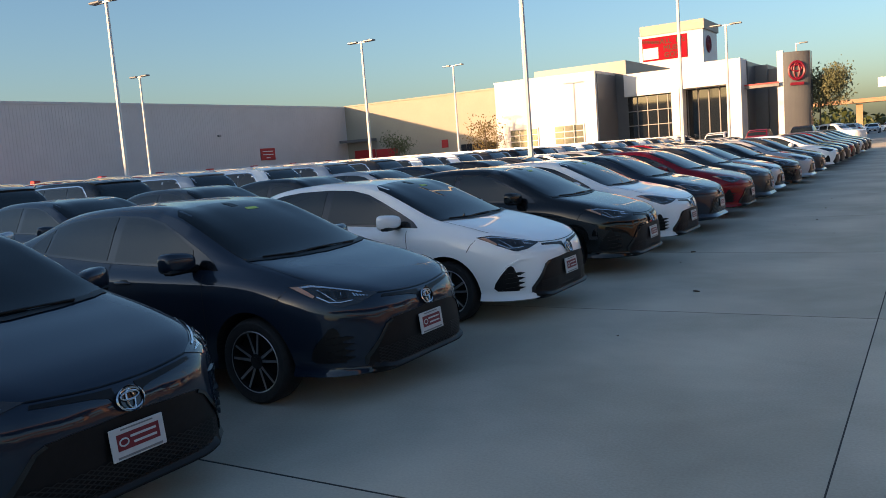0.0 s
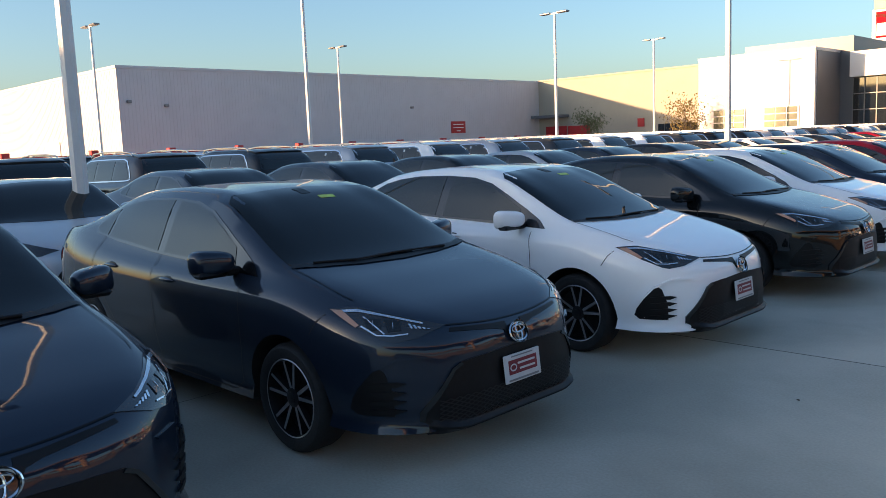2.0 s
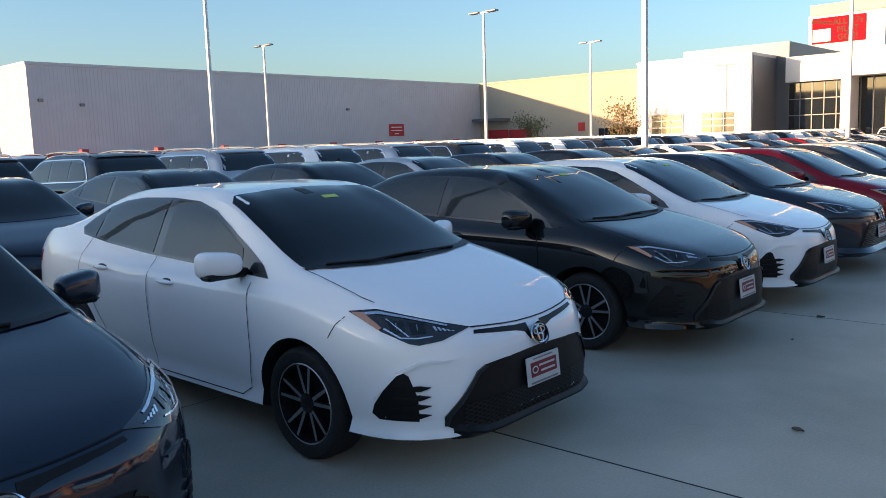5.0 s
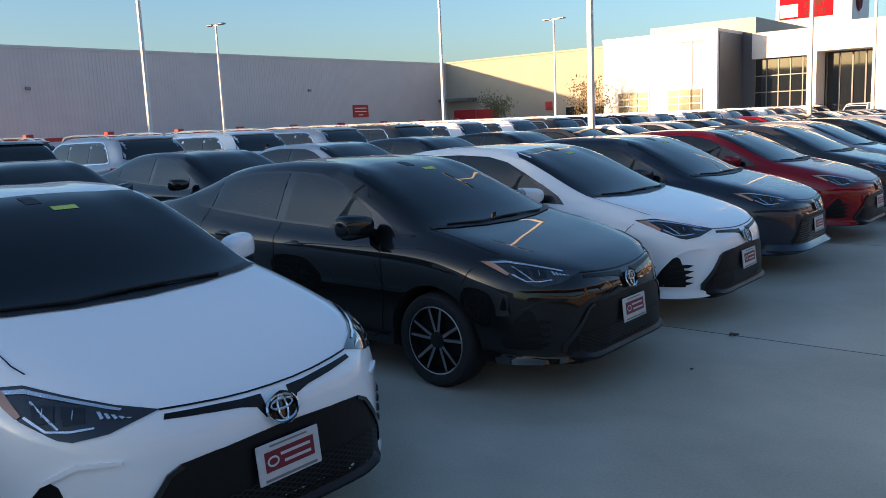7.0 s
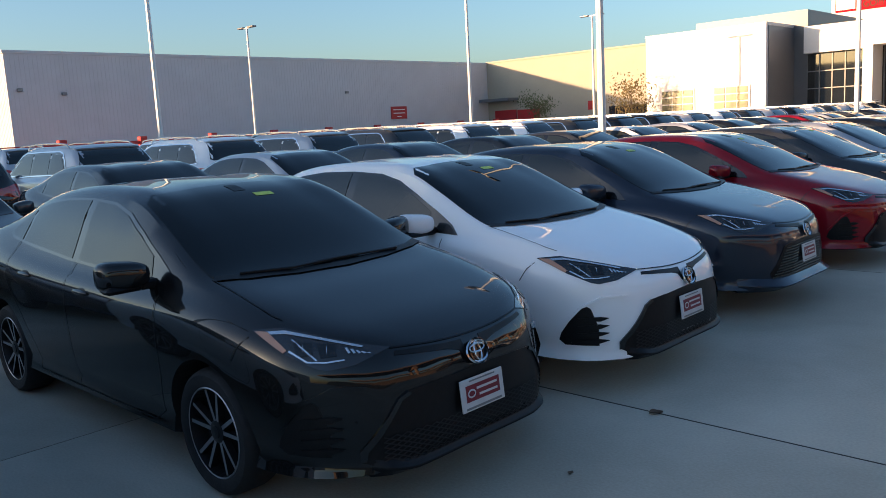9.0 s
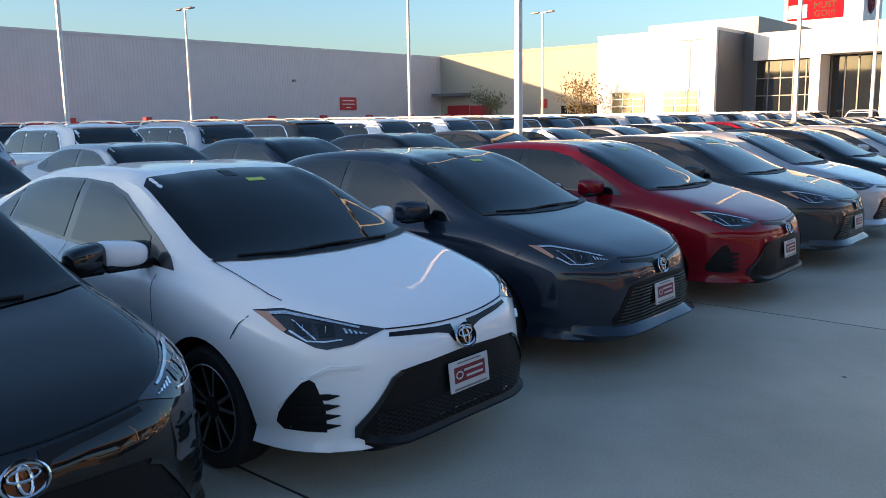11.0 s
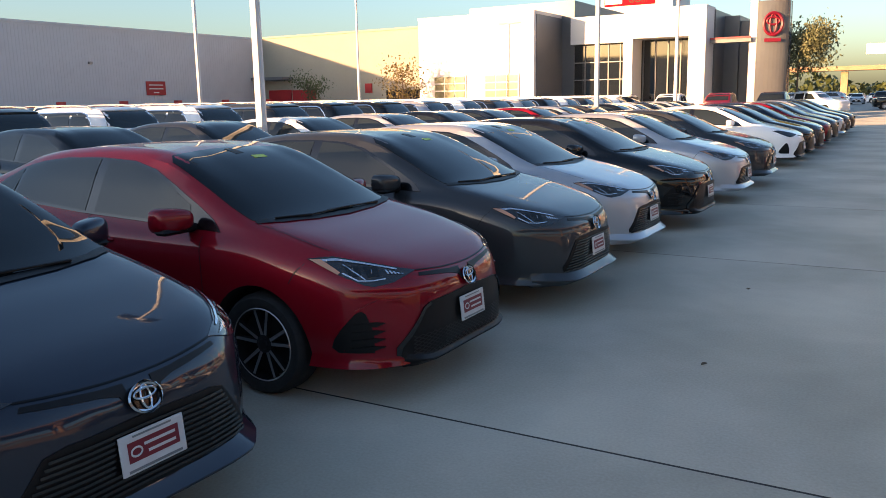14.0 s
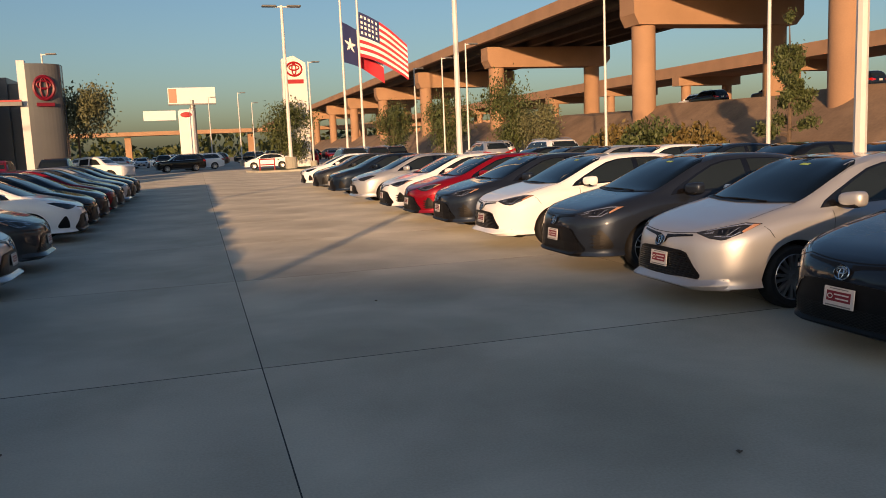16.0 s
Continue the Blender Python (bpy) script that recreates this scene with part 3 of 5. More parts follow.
        drl = [(-0.62, 0.768, 0.864), (-0.49, 0.69, 0.874), (-0.35, 0.59, 0.845), (-0.20, 0.40, 0.788), (-0.205, 0.405, 0.780), (-0.34, 0.59, 0.834), (-0.48, 0.69, 0.860), (-0.60, 0.765, 0.853)]
        part("light_bar", skin.panel(inset(drl), lampway, 0.008, 0.05, 0), LAMP_SILVER, head)
        for x, y, z in ((-0.385, 0.655, 0.800), (-0.300, 0.565, 0.788)):
            pod = [(x - 0.040, y + 0.036, z + 0.030), (x + 0.030, y - 0.034, z + 0.022), (x + 0.040, y - 0.034, z - 0.030), (x - 0.022, y + 0.026, z - 0.036)]
            part("lamp_pod", skin.panel(inset(pod), lampway, 0.008, 0.05, 0.004), GLOSS, head)
            disc = [(x + 0.012 * math.cos(a), y + 0.012 * math.cos(a), z + 0.017 * math.sin(a)) for a in np.linspace(0, 5.6, 9)]
            part("lamp_lens", skin.panel(inset(disc), lampway, 0.011, 0.05, 0.004), LAMP_SILVER, head, "", True)
        for j in range(5):
            y = 0.485 - 0.035 * j
            bar = [(-0.24, y + 0.008, 0.790 - 0.012 * j), (-0.24, y - 0.010, 0.787 - 0.012 * j), (-0.22, y - 0.014, 0.768 - 0.007 * j), (-0.22, y + 0.002, 0.766 - 0.007 * j)]
            part("lamp_fin", skin.panel(inset(bar), lampway, 0.009, 0.05, 0), LAMP_SILVER, head)
        edge = [(-0.44, 0.70, 0.792), (-0.36, 0.645, 0.742), (-0.29, 0.575, 0.738), (-0.24, 0.50, 0.742), (-0.24, 0.50, 0.735), (-0.29, 0.578, 0.731), (-0.365, 0.65, 0.735), (-0.45, 0.705, 0.785)]
        part("lamp_edge", skin.panel(inset(edge), lampway, 0.009, 0.05, 0), LAMP_SILVER, head)
        amber = [(-0.650, 0.780, 0.866), (-0.575, 0.745, 0.866), (-0.455, 0.710, 0.792), (-0.47, 0.725, 0.780), (-0.54, 0.75, 0.815)]
        part("turn_lens", skin.panel(inset(amber), lampway, 0.009, 0.05, 0), AMBER, head)
        zig = [(-0.44, 0.69, 0.838), (-0.432, 0.685, 0.84), (-0.33, 0.605, 0.745), (-0.337, 0.612, 0.742)]
        part("lamp_divider", skin.panel(inset(zig), lampway, 0.0085, 0.05, 0), LAMP_SILVER, head)
        # slim upper grille from the badge to the lamp
        slim = [(0, 0.062, 0.768), (0, 0.15, 0.772), (0, 0.43, 0.800), (0, 0.44, 0.782), (0, 0.16, 0.742), (0, 0.095, 0.722), (0, 0.07, 0.672), (0, 0.058, 0.68)]
        part("upper_grille", skin.panel(sided(slim), front, 0.004, 0.06), BLACK, car, "", True)
        if sport:
            fog = [(-0.250, 0.750, 0.605), (-0.275, 0.772, 0.585), (-0.33, 0.810, 0.50), (-0.372, 0.830, 0.42), (-0.385, 0.834, 0.365), (-0.36, 0.812, 0.330), (-0.20, 0.695, 0.325), (-0.20, 0.70, 0.46), (-0.228, 0.732, 0.585)]
            vent = part("fog_vent", skin.panel(sided(fog), (-0.8, -s * 0.6, 0), 0.003, 0.05), BLACK, car, "", True)
            for k in range(4):
                z = 0.485 - 0.052 * k
                fin = [(-0.19, 0.69 + 0.005 * k, z + 0.045), (-0.155, 0.652, z + 0.034), (-0.19, 0.69 + 0.005 * k, z + 0.014), (-0.30, 0.775, z + 0.016), (-0.30, 0.775, z + 0.034)]
                part("vent_fin", skin.panel(sided(fin), (-0.8, -s * 0.6, 0), 0.010, 0.05, 0.012), BLACK, vent)
            brow = [(-0.13, 0.54, 0.652), (-0.185, 0.68, 0.650), (-0.275, 0.765, 0.59), (-0.375, 0.83, 0.45), (-0.385, 0.838, 0.45), (-0.28, 0.772, 0.604), (-0.185, 0.68, 0.668), (-0.125, 0.54, 0.662)]
            part("vent_brow", skin.panel(sided(brow), (-0.8, -s * 0.6, 0), 0.012, 0.05, 0.015), SPARE_PAINT, car, "", True)
            tip = bmesh.new()
            for p in ((-0.19, 0.56, 0.262), (-0.055, 0.48, 0.252), (-0.050, 0.565, 0.240), (-0.13, 0.605, 0.244), (-0.085, 0.53, 0.318), (-0.115, 0.565, 0.308)):
                tip.verts.new((p[0], s * p[1], p[2]))
            bmesh.ops.convex_hull(tip, input=tip.verts[:])
            part("lip_end", tip, BLACK, car)
        else:
            fog = [(-0.12, 0.56, 0.30), (-0.22, 0.70, 0.325), (-0.24, 0.73, 0.30), (-0.22, 0.71, 0.262), (-0.14, 0.60, 0.268)]
            part("fog_vent", skin.panel(sided(fog), (-0.8, -s * 0.6, 0), 0.003, 0.05), BLACK, car, "", True)
        tail = [(-4.30, 0.80, 0.99), (-4.50, 0.68, 0.99), (-4.60, 0.45, 0.96), (-4.61, 0.45, 0.88), (-4.52, 0.70, 0.84), (-4.32, 0.80, 0.90)]
        part("tail_lamp", skin.panel(sided(tail), (0.7, -s * 0.7, 0), 0.006, 0.06), RED_LENS, car, "red tail lamp", True)
    # badge, grille, lip, plate
    hit, nrm, _, _ = skin.tree.ray_cast((2, 0, 0.668), (-1, 0, 0))
    badge = bmesh.new()
    lathe(badge, [(0.001, 0.0), (0.060, 0.002), (0.064, 0.018)], 24)
    badge = part("badge", badge, GLOSS, car, "chrome oval badge", True, at=Matrix.Translation(hit + Vector((0.012, 0, 0))) @ pose(0, 0, 0, 0, -20, 0) @ pose(0, 0, 0, 0, 0, -90))
    for c, ry, rz, w in (((0.008, 0, 0), 0.072, 0.053, 0.007), ((0.009, 0, 0.015), 0.050, 0.019, 0.005), ((0.009, 0, 0), 0.021, 0.045, 0.005)):
        ring = bmesh.new()
        ring_mesh(ring, c, ry, rz, w, 20)
        part("badge_ring", ring, CHROME, badge, at=pose(0, 0, 0, 0, 0, 90))
    if sport:
        hexa = [(0, 0, 0.628), (0, 0.30, 0.618), (0, 0.42, 0.608), (0, 0.47, 0.580), (0, 0.622, 0.355), (0, 0.622, 0.305), (0, 0.575, 0.262), (0, 0, 0.238)]
    else:
        hexa = [(0, 0, 0.628), (0, 0.33, 0.618), (0, 0.41, 0.598), (0, 0.565, 0.375), (0, 0.56, 0.335), (0, 0, 0.298)]
    hexa += flip(hexa[1:-1])
    grille = part("grille", skin.panel(hexa, front, 0.006, 0.08, 0.02), BLACK, car, "black hexagonal grille", True)
    net = bmesh.new()
    if sport:
        for z in (0.40, 0.375, 0.35, 0.325, 0.30, 0.275):
            half = 0.55 if z > 0.29 else 0.5
            for a, b in zip(np.linspace(-half, half, 23)[:-1], np.linspace(-half, half, 23)[1:]):
                for dz in (0.0125, -0.0125):
                    sub = skin.strip([(0, a, z - dz), (0, b, z + dz)], front, 0.006, 0.011, 0.2)
                    sub_me = bpy.data.meshes.new("net")
                    sub.to_mesh(sub_me)
                    sub.free()
                    net.from_mesh(sub_me)
                    bpy.data.meshes.remove(sub_me)
        part("grille_mesh", net, DARK_ALLOY, grille)
        part("front_lip", ledge(skin, 0.60, 0.035, 0.285, 0.250, 0.218, 0.03), BLACK, car, "dark lower lip", True)
        for s in (1, -1):
            frame_edge = [(0, 0.425, 0.608), (0, 0.475, 0.582), (0, 0.629, 0.357), (0, 0.627, 0.30), (0, 0.607, 0.30), (0, 0.602, 0.35), (0, 0.46, 0.57), (0, 0.41, 0.593)]
            part("grille_edge", skin.panel(frame_edge if s > 0 else flip(frame_edge), front, 0.014, 0.06, 0.015), GLOSS, grille, "", True)
    else:
        for z in (0.58, 0.555, 0.53, 0.505, 0.48, 0.455, 0.43, 0.405, 0.38, 0.355, 0.33):
            half = 0.385 + (0.6 - z) * 0.62
            part("grille_slat", skin.strip([(0, -half, z), (0, 0, z + 0.006), (0, half, z)], front, 0.011, 0.014, 0.07), GLOSS, grille)
        part("front_lip", ledge(skin, 0.76, 0.075, 0.318, 0.262, 0.212, 0.02), SPARE_PAINT, car, "", True)
    hit, nrm, _, _ = skin.tree.ray_cast((2, 0, 0.49), (-1, 0, 0))
    licence_plate(car, hit.x + 0.030, 0.482)
    tyre, rim = alloy_wheel(not sport)
    for x, z in AXLES:
        for s in (1, -1):
            at = pose(x, s * 0.765, z, 0, 0, 0 if s < 0 else 180)
            wheel = part("wheel", tyre, None, car, "black tyre on an alloy rim", at=at)
            part("rim", rim, None, wheel)
    return car


SMALL = ("lamp_pod", "lamp_fin", "lamp_edge", "plate_bar", "plate_badge", "badge_ring", "lamp_lens", "lamp_divider", "panel_seam", "hood_seam", "wiper", "vent_fin", "vent_brow", "grille_slat", "grille_edge", "handle_socket", "mirror_base", "mirror_arm", "sticker", "lip_end", "grille_bar", "grille_mesh", "cowl", "mirror_mount", "plate_field", "light_bar", "turn_lens", "door_handle")


def lighter(model):
    """The same car without the parts that do not show from afar."""
    car = copy_thing(model, pose(0, 0, 0))
    for o in car.children_recursive[::-1]:
        if o.name.split(".")[0] in SMALL or (o.parent and o.parent.name.split(".")[0] in SMALL):
            bpy.data.objects.remove(o)
    return car


def put_car(model, color, m, label, group):
    """A copy of a car in its own paint."""
    car = copy_thing(model, m)
    for o in car.children_recursive:
        for slot in o.material_slots:
            if slot.material == SPARE_PAINT:
                slot.link = "OBJECT"
                slot.material = PAINTS[color]
    return tagged(car, label, group=group)


# ---- the crossovers ----
PICKUP = [
    (0.00, 0.45, 0.60, 0.70, 0.70, 0.68, 0.90, 0.60, 1.02, 0.45, 1.05, 1.06),
    (0.15, 0.34, 0.84, 0.93, 0.70, 0.92, 0.98, 0.84, 1.10, 0.66, 1.14, 1.15),
    (1.20, 0.34, 0.88, 0.98, 0.70, 0.97, 1.02, 0.88, 1.16, 0.76, 1.20, 1.22),
    (1.55, 0.34, 0.88, 0.98, 0.70, 0.97, 1.02, 0.88, 1.18, 0.77, 1.36, 1.42),
    (2.05, 0.34, 0.88, 0.98, 0.70, 0.97, 1.02, 0.88, 1.19, 0.70, 1.72, 1.78),
    (2.70, 0.34, 0.88, 0.98, 0.70, 0.97, 1.02, 0.88, 1.19, 0.69, 1.78, 1.83),
    (3.45, 0.34, 0.88, 0.98, 0.70, 0.97, 1.02, 0.88, 1.19, 0.70, 1.74, 1.79),
    (3.62, 0.34, 0.88, 0.98, 0.70, 0.97, 1.02, 0.92, 1.16, 0.84, 1.19, 1.20),
    (5.30, 0.36, 0.88, 0.98, 0.70, 0.97, 1.02, 0.92, 1.16, 0.84, 1.19, 1.20),
    (5.45, 0.50, 0.84, 0.94, 0.70, 0.93, 0.98, 0.88, 1.12, 0.80, 1.15, 1.16),
]


def pickup():
    """A crew-cab pickup truck, nose towards +x."""
    car = thing("pickup_truck", pose(0, 0, 0), "white crew-cab pickup truck", "car")
    bm = shell(PICKUP, 0.0, [(0, 0.15, 3), (0.15, 1.55, 6), (1.55, 3.45, 8), (3.45, 3.7, 6), (3.7, 5.45, 6)], 3)
    skin = Skin(bm)
    axles = ((-1.0, 0.40), (-4.45, 0.40))
    part("body", wheel_wells(finish("body", bm, [SPARE_PAINT, WELL]), axles, 0.46, 0.60), None, car)
    screen = [(-1.45, 0, 1.3), (-1.5, 0.7, 1.3), (-1.98, 0.62, 1.66), (-2.02, 0, 1.70)]
    part("windshield", skin.panel(screen + flip(screen[1:-1]), (-0.6, 0, -0.8), 0.003, 0.15), GLASS, car, "", True)
    back = [(-3.5, 0, 1.68), (-3.5, 0.58, 1.64), (-3.58, 0.66, 1.30), (-3.58, 0, 1.30)]
    part("rear_window", skin.panel(back + flip(back[1:-1]), (1, 0, -0.2), 0.003, 0.15), GLASS, car, "", True)
    for s in (1, -1):
        for pane in ([(-1.75, 0.8, 1.24), (-2.12, 0.8, 1.62), (-2.6, 0.8, 1.68), (-2.62, 0.8, 1.24)], [(-2.72, 0.8, 1.24), (-2.7, 0.8, 1.68), (-3.35, 0.8, 1.64), (-3.42, 0.8, 1.24)]):
            part("side_window", skin.panel(pane if s > 0 else flip(pane), (0, -s, 0), 0.006, 0.2), GLASS, car, "", True)
    bed = [(-3.75, 0, 1.2), (-3.75, 0.76, 1.2), (-5.25, 0.76, 1.2), (-5.25, 0, 1.2)]
    part("load_bed", skin.panel(bed + flip(bed[1:-1]), (0, 0.001, -1), 0.004, 0.4), BLACK, car)
    tyre, rim = alloy_wheel(True)
    for x, z in axles:
        for s in (1, -1):
            wheel = part("wheel", tyre, None, car, at=pose(x, s * 0.84, z, 0, 0, 0 if s < 0 else 180) @ Matrix.Scale(1.26, 4))
            part("rim", rim, None, wheel)
    return car


SUV = [
    (0.00, 0.40, 0.40, 0.46, 0.60, 0.44, 0.80, 0.38, 0.92, 0.28, 0.96, 0.97),
    (0.10, 0.26, 0.70, 0.78, 0.62, 0.76, 0.88, 0.68, 1.00, 0.52, 1.03, 1.04),
    (0.40, 0.24, 0.82, 0.92, 0.64, 0.90, 0.92, 0.82, 1.06, 0.64, 1.09, 1.10),
    (1.20, 0.24, 0.86, 0.955, 0.64, 0.945, 0.98, 0.86, 1.12, 0.74, 1.14, 1.16),
    (1.45, 0.24, 0.86, 0.96, 0.64, 0.95, 1.00, 0.86, 1.13, 0.76, 1.24, 1.30),
    (2.05, 0.24, 0.86, 0.96, 0.64, 0.95, 1.00, 0.86, 1.14, 0.68, 1.60, 1.66),
    (2.60, 0.24, 0.86, 0.96, 0.64, 0.95, 1.02, 0.86, 1.15, 0.665, 1.66, 1.72),
    (3.60, 0.24, 0.86, 0.96, 0.66, 0.95, 1.04, 0.86, 1.17, 0.66, 1.66, 1.72),
    (4.25, 0.25, 0.86, 0.95, 0.68, 0.94, 1.06, 0.84, 1.20, 0.66, 1.61, 1.67),
    (4.50, 0.27, 0.82, 0.92, 0.70, 0.90, 1.08, 0.81, 1.22, 0.66, 1.50, 1.55),
    (4.72, 0.32, 0.76, 0.86, 0.70, 0.84, 1.00, 0.74, 1.16, 0.64, 1.22, 1.26),
    (4.82, 0.40, 0.66, 0.76, 0.66, 0.74, 0.88, 0.62, 1.00, 0.50, 1.04, 1.06),
    (4.86, 0.46, 0.40, 0.46, 0.62, 0.44, 0.74, 0.38, 0.82, 0.28, 0.85, 0.86),
]


def crossover():
    """A mid-size crossover, nose towards +x, tail at -4.86."""
    car = thing("crossover", pose(0, 0, 0), "mid-size crossover", "car")
    bm = shell(SUV, 0.0, [(0, 0.4, 6), (0.4, 1.45, 6), (1.45, 2.6, 8), (2.6, 4.25, 7), (4.25, 4.86, 9)], 3)
    skin = Skin(bm)
    body = finish("body", bm, [SPARE_PAINT, WELL])
    axles = ((-0.95, 0.36), (-3.74, 0.36))
    part("body", wheel_wells(body, axles, 0.40, 0.60), None, car)
    screen = [(-1.36, 0, 1.2), (-1.42, 0.68, 1.2), (-1.98, 0.62, 1.6), (-2.02, 0, 1.64)]
    part("windshield", skin.panel(screen + flip(screen[1:-1]), (-0.6, 0, -0.8), 0.003, 0.12), GLASS, car, "", True)
    back = [(-4.24, 0, 1.66), (-4.26, 0.56, 1.63), (-4.62, 0.70, 1.27), (-4.66, 0.64, 1.24), (-4.68, 0, 1.24)]
    part("rear_window", skin.panel(back + flip(back[1:-1]), (0.8, 0, -0.6), 0.004, 0.1), GLASS, car, "dark rear window", True)
    spoiler = [(-4.10, 0, 1.70), (-4.12, 0.60, 1.66), (-4.32, 0.60, 1.60), (-4.36, 0, 1.62)]
    part("spoiler", skin.panel(spoiler + flip(spoiler[1:-1]), (0.5, 0, -0.86), 0.03, 0.1, 0.05), SPARE_PAINT, car, "", True)
    for s in (1, -1):
        def sided(points):
            return points if s > 0 else flip(points)
        side = (0, -s, 0)
        open_side = [(-1.55, 0.8, 1.16), (-2.05, 0.8, 1.54), (-2.5, 0.8, 1.60), (-3.6, 0.8, 1.61), (-4.02, 0.8, 1.57), (-4.30, 0.8, 1.28), (-4.22, 0.8, 1.20), (-3.0, 0.8, 1.17)]
        edge = smoothed(open_side, 2)
        trim = part("window_trim", skin.panel(sided(edge), side, 0.004, 0.2), GLOSS, car, "", True)
        part("chrome_trim", skin.strip([(x, s * y, z) for x, y, z in edge + edge[:1]], side, 0.022, 0.010, 0.08), CHROME, trim, "chrome window surround")
        for pane in ([(-1.66, 0.8, 1.19), (-2.07, 0.8, 1.51), (-2.5, 0.8, 1.57), (-2.62, 0.8, 1.57), (-2.64, 0.8, 1.19)],
                     [(-2.72, 0.8, 1.20), (-2.70, 0.8, 1.57), (-3.48, 0.8, 1.575), (-3.52, 0.8, 1.21)],
                     [(-3.58, 0.8, 1.22), (-3.55, 0.8, 1.575), (-3.98, 0.8, 1.54), (-4.24, 0.8, 1.28), (-4.19, 0.8, 1.23)]):
            part("side_window", skin.panel(sided(pane), side, 0.008, 0.15, 0.006), GLASS, trim, "", True)
        rail = bmesh.new()
        path = [(-2.05, s * 0.60, 1.665), (-2.15, s * 0.60, 1.735), (-2.6, s * 0.60, 1.765), (-3.5, s * 0.60, 1.762), (-3.95, s * 0.60, 1.735), (-4.05, s * 0.60, 1.68)]
        for a, b in zip(path, path[1:]):
            tube(rail, a, b, 0.018, n=6)
        part("roof_rail", rail, LAMP_SILVER, car)
        tail = [(-4.48, 0.88, 1.12), (-4.70, 0.76, 1.13), (-4.80, 0.45, 1.05), (-4.81, 0.45, 0.96), (-4.74, 0.78, 0.90), (-4.52, 0.88, 0.98)]
        part("tail_lamp", skin.panel(sided(tail), (0.8, -s * 0.6, 0), 0.008, 0.08), RED_LENS, car, "red tail lamp", True)
        mirror = bmesh.new()
        ellipsoid(mirror, (-1.75, s * 1.02, 1.18), (0.08, 0.12, 0.085), 8)
        part("door_mirror", mirror, SPARE_PAINT, car, "", True)
        head = [(-0.10, 0.80, 0.92), (-0.5, 0.9, 0.98), (-0.5, 0.9, 0.90), (-0.08, 0.5, 0.80)]
        part("headlight", skin.panel(sided(head), (-0.8, -s * 0.6, 0), 0.006, 0.1), CLEAR, car, "", True)
    grille = [(0, 0, 0.86), (0, 0.42, 0.84), (0, 0.5, 0.5), (0, 0, 0.46)]
    part("grille", skin.panel(grille + flip(grille[1:-1]), (-1, 0, 0), 0.006, 0.1), BLACK, car, "", True)
    plate = boxes(((-4.86, -0.155, 0.90), (-4.845, 0.155, 1.06)), bevel=0.004)
    part("licence_plate", plate, PLATE_WHITE, car)
    tyre, rim = alloy_wheel(True)
    for x, z in axles:
        for s in (1, -1):
            at = pose(x, s * 0.82, z, 0, 0, 0 if s < 0 else 180) @ Matrix.Scale(1.14, 4)
            wheel = part("wheel", tyre, None, car, at=at)
            part("rim", rim, None, wheel)
    return car


# ---- ground ----
X_JOINT, SLAB_X = 2.85, 5.15
Y_JOINTS = [-12.7, -8.0, -3.3, 1.38, 6.0, 10.1, 14.93, 20.15] + [24.85 + 4.7 * k for k in range(16)]
ground = solid("ground", boxes(((-900, -300, -0.6), (900, 1600, -0.012))), GROUND, "wide grey concrete lot reaching the horizon", "ground", kind="structure")


